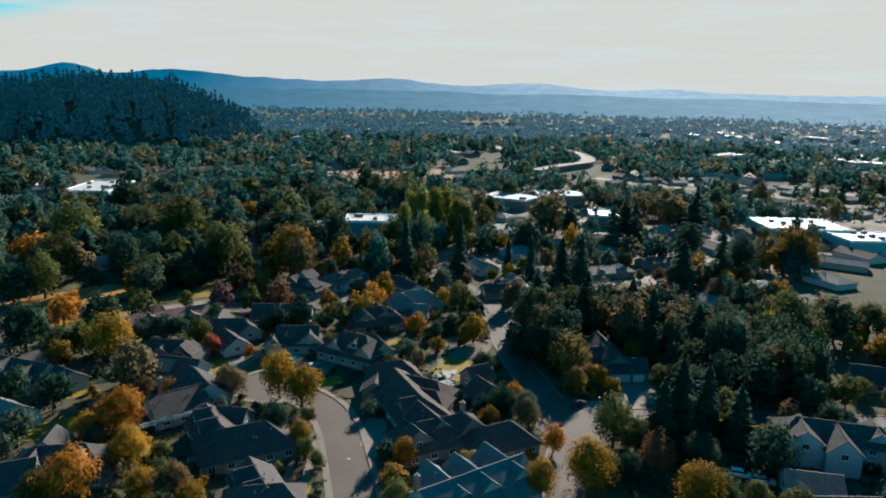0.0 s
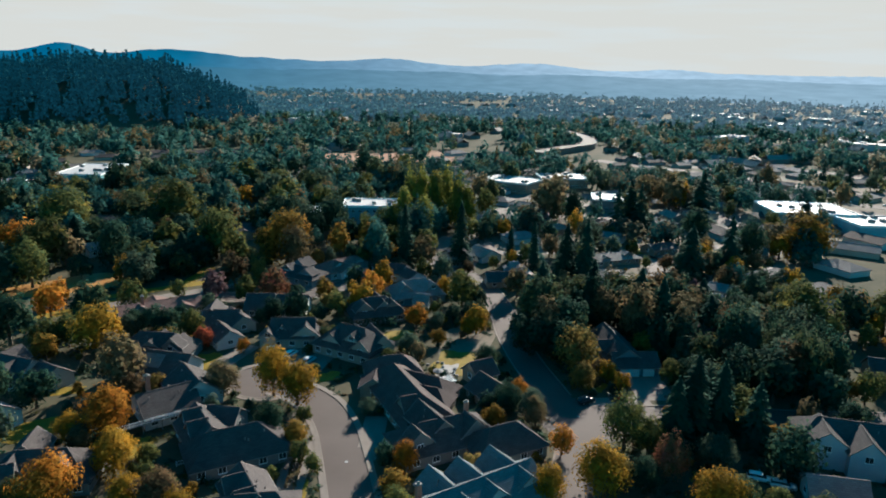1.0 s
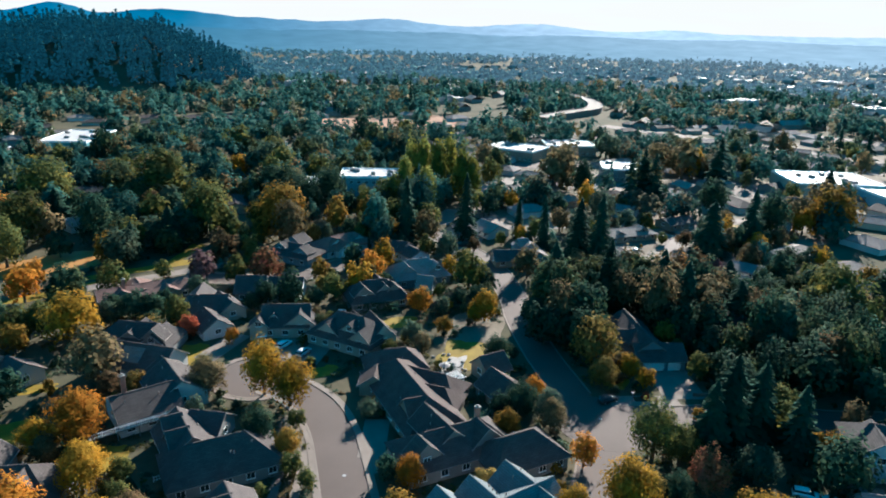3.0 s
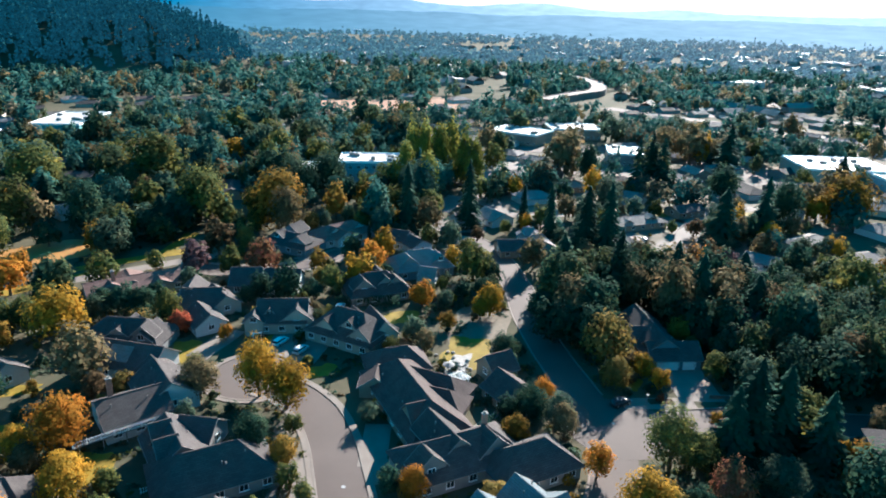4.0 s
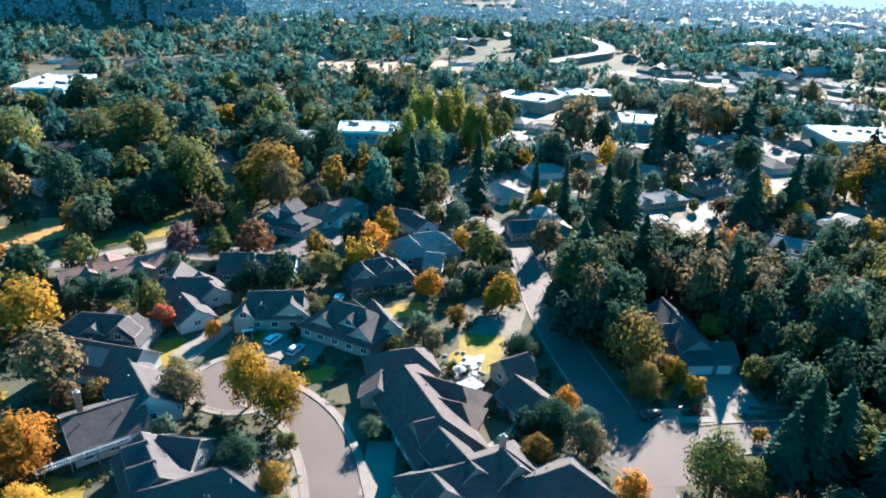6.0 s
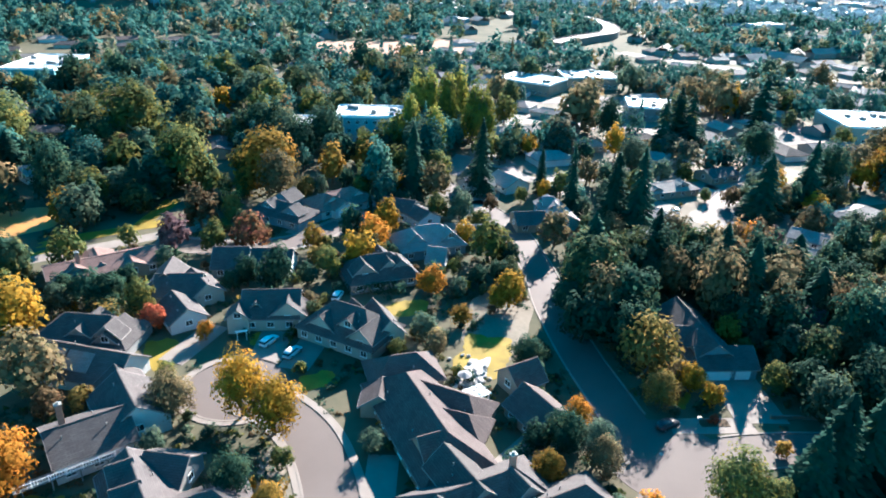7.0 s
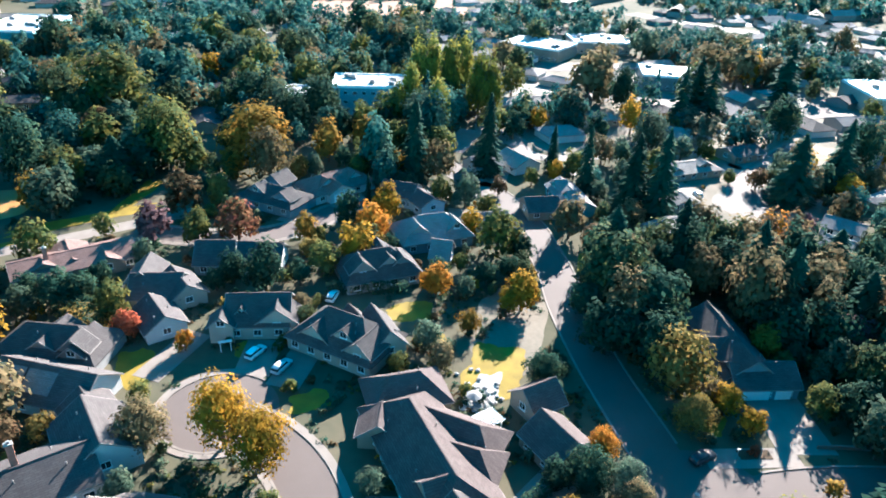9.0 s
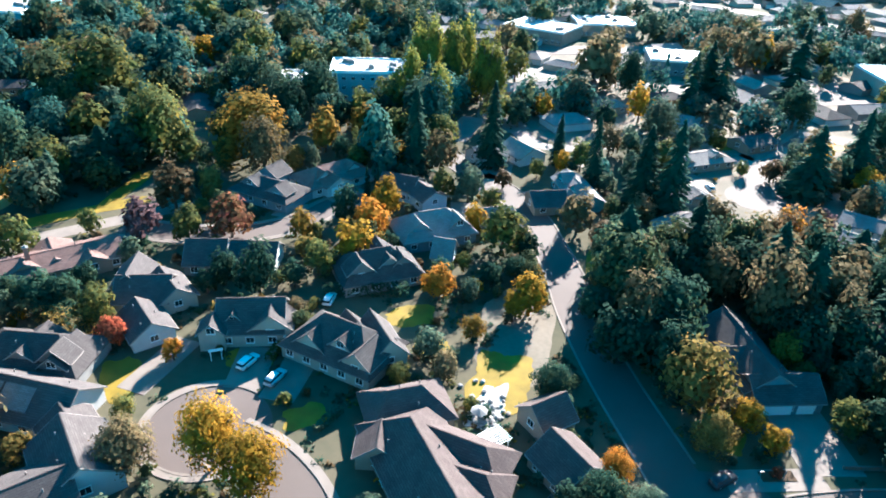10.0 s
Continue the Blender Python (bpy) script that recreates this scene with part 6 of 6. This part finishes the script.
def undergrowth(name, spots, colour, seed, label):
    """Low leafy plants of the garden beds, as one mass."""
    rng = np.random.default_rng(seed)
    vs, ns = [], []
    for x, y, r in spots:
        p = rng.normal(0, 0.5, (16, 3)) * np.array([r, r, 0])
        p[:, 2] = np.abs(rng.normal(0, 0.3, 16)) * r * np.exp(-(p[:, 0] ** 2 + p[:, 1] ** 2) / r ** 2) + 0.1
        v, soft = leaf_quads(rng, p + np.array([x, y, 0]), np.stack([p[:, 0], p[:, 1], np.full(16, r)], 1), 0.3)
        vs.append(v), ns.append(soft)
    v = np.concatenate(vs)
    tagged(put(name, quick_mesh(name, v, np.arange(len(v)).reshape(-1, 4), LEAF[colour], np.concatenate(ns))), label, "undergrowth", kind="stuff")


beds = {"dark": [], "sage": [], "brown": [], "olive": []}
for k in range(9000):
    x, y = fill.uniform(-80, 125), fill.uniform(74, 225)
    if not in_view(x, y) or near_house(x, y, 0.4) or on_street(x, y, 0.0) or open_ground(x, y) or in_rects(x, y, DRIVES, 0.5):
        continue
    if noise.noise(Vector((x * 0.09, y * 0.09, 4))) < -0.12:
        continue
    pick = fill.random() + 0.4 * noise.noise(Vector((x * 0.15, y * 0.15, 9)))
    beds["dark" if pick < 0.45 else "sage" if pick < 0.65 else "olive" if pick < 0.85 else "brown"].append((x, y, fill.uniform(0.5, 1.3)))
for key, spots in beds.items():
    undergrowth("undergrowth_" + key, spots, key, 5 + len(key), {"dark": "dark green garden undergrowth", "sage": "grey-green garden undergrowth", "brown": "brown autumn undergrowth", "olive": "yellowing garden undergrowth"}[key])


def woods(name, spots, mat, seed, quads, size, label, fir=0.0):
    """Many small trees as one mass: each a lumpy clump of leaf sprays."""
    rng = np.random.default_rng(seed)
    round_ones, firs = [], []
    for k in range(5):
        p, d = crown_points(rng, quads, 9, 1.05)
        v, soft = leaf_quads(rng, p, d, size)
        round_ones.append((v + np.array([0, 0, 0.95]), soft))
    for k in range(3):
        z = rng.uniform(0, 1, quads) ** 1.3
        w = rng.uniform(0, 2 * math.pi, quads)
        rad = (1 - z) * 0.5
        p = np.stack([np.cos(w) * rad, np.sin(w) * rad, 0.2 + z * 2.6], 1)
        d = np.stack([np.cos(w), np.sin(w), np.full(quads, 0.6)], 1)
        firs.append(leaf_quads(rng, p, d, size * 0.8))
    vs, ns = [], []
    for x, y, z, r in spots:
        v, soft = firs[rng.integers(3)] if rng.random() < fir else round_ones[rng.integers(5)]
        v = v * np.array([r, r, r * rng.uniform(0.85, 1.2)])
        a = rng.uniform(0, 6.28)
        m = np.array([[math.cos(a), math.sin(a), 0], [-math.sin(a), math.cos(a), 0], [0, 0, 1]])
        vs.append(v @ m + np.array([x, y, z]))
        ns.append(soft @ m)
    v = np.concatenate(vs)
    return tagged(put(name, quick_mesh(name, v, np.arange(len(v)).reshape(-1, 4), mat, np.concatenate(ns))), label, "woods", kind="stuff")


groups = {"far": [], "olive": [], "tan": [], "dark": [], "rust": []}
for k in range(6400):
    d = 300 + 800 * fill.random() ** 1.25
    a = fill.uniform(-27, 46)
    x, y = d * math.sin(radians(a)), d * math.cos(radians(a))
    clump = noise.noise(Vector((x * 0.009, y * 0.009, 2)))
    r = fill.uniform(3.5, 8.0)
    if clump < (0.02 if x > 60 and d < 480 else -0.2) and (d > 480 or x > 50) or land(x, y) > 4 or open_ground(x, y) or on_street(x, y, 3) or (d < 700 and (not free(x, y, 0.7 * r) or near_house(x, y + 2.2 * r, 1))):
        continue
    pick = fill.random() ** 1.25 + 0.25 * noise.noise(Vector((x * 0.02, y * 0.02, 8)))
    # share of the haze-tinted colour grows with distance
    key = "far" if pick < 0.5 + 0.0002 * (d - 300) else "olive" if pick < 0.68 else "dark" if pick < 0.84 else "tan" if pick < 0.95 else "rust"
    groups[key].append((x, y, 0, r))
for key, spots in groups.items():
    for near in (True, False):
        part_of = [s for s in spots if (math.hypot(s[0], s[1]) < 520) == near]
        woods("woods_" + key, part_of, WOODS[key], 90 + len(key), 230 if near else 60, 0.145 if near else 0.28, {"far": "mixed green woods on the plain, hazed blue", "olive": "yellowing green woods", "tan": "tan autumn woods", "dark": "dark green woods", "rust": "rusty autumn woods"}[key], 0.05)
# plain and hill trees carry the air's haze as emission in their material
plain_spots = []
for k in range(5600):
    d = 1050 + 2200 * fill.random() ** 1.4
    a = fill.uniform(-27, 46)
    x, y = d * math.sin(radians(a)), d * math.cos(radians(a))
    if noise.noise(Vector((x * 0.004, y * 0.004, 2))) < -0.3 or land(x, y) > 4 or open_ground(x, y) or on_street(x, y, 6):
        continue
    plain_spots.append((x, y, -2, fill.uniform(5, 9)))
woods("backdrop_plain_woods", plain_spots, HAZE_PLAIN, 17, 26, 0.44, "tree belts far out on the plain, glowing with teal haze", 0.03)
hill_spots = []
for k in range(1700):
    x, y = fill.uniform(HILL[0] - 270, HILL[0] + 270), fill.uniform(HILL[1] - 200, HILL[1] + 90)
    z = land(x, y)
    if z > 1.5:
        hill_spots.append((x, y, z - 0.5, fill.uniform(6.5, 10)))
woods("backdrop_hill_woods", hill_spots, HAZE_HILL, 7, 52, 0.29, "dark conifer forest on the hill, glowing with teal haze", 0.85)

# pale roofs of the far town
far = random.Random(21)
for tone, mat, count in (("pale", PALE, 150), ("grey", ROOF["beige"], 330)):
    v, f = [], []
    for k in range(count):
        flat = tone == "pale"
        d = far.uniform(800, 2600) if flat else far.uniform(620, 1700)
        a = far.uniform(-6, 45)
        x, y = d * math.sin(radians(a)), d * math.cos(radians(a))
        if flat and far.random() > 0.25 + 0.75 * (a + 4) / 49 or on_street(x, y, 8) or open_ground(x, y) or land(x, y) > 1:
            continue
        t = radians(far.choice((10, 100, 55, -35)))
        if flat:
            L, W, h = far.uniform(12, 45), far.uniform(10, 24), far.uniform(4, 9)
            bv, bf = boxes((-L / 2, -W / 2, -0.5, L / 2, W / 2, h), (-L / 6, -W / 6, h, L / 6, W / 8, h + 1.5))
        else:
            L, W = far.uniform(14, 24), far.uniform(10, 14)
            bv, bf = boxes((-L / 2, -W / 2, -0.5, L / 2, W / 2, 4.0))
            rv, rf = roof_gable(L, W, 4.0, 7.5)
            bf += [tuple(i + len(bv) for i in q) for q in rf]
            bv += rv
        k0 = len(v)
        v += [(px * math.cos(t) - py * math.sin(t) + x, px * math.sin(t) + py * math.cos(t) + y, pz) for px, py, pz in bv]
        f += [tuple(i + k0 for i in q) for q in bf]
    tagged(put("far_town", mesh_of("far_town", v, f, mat)), "pale flat roofs of the distant town" if tone == "pale" else "small gabled roofs of the distant town", "buildings", kind="stuff")
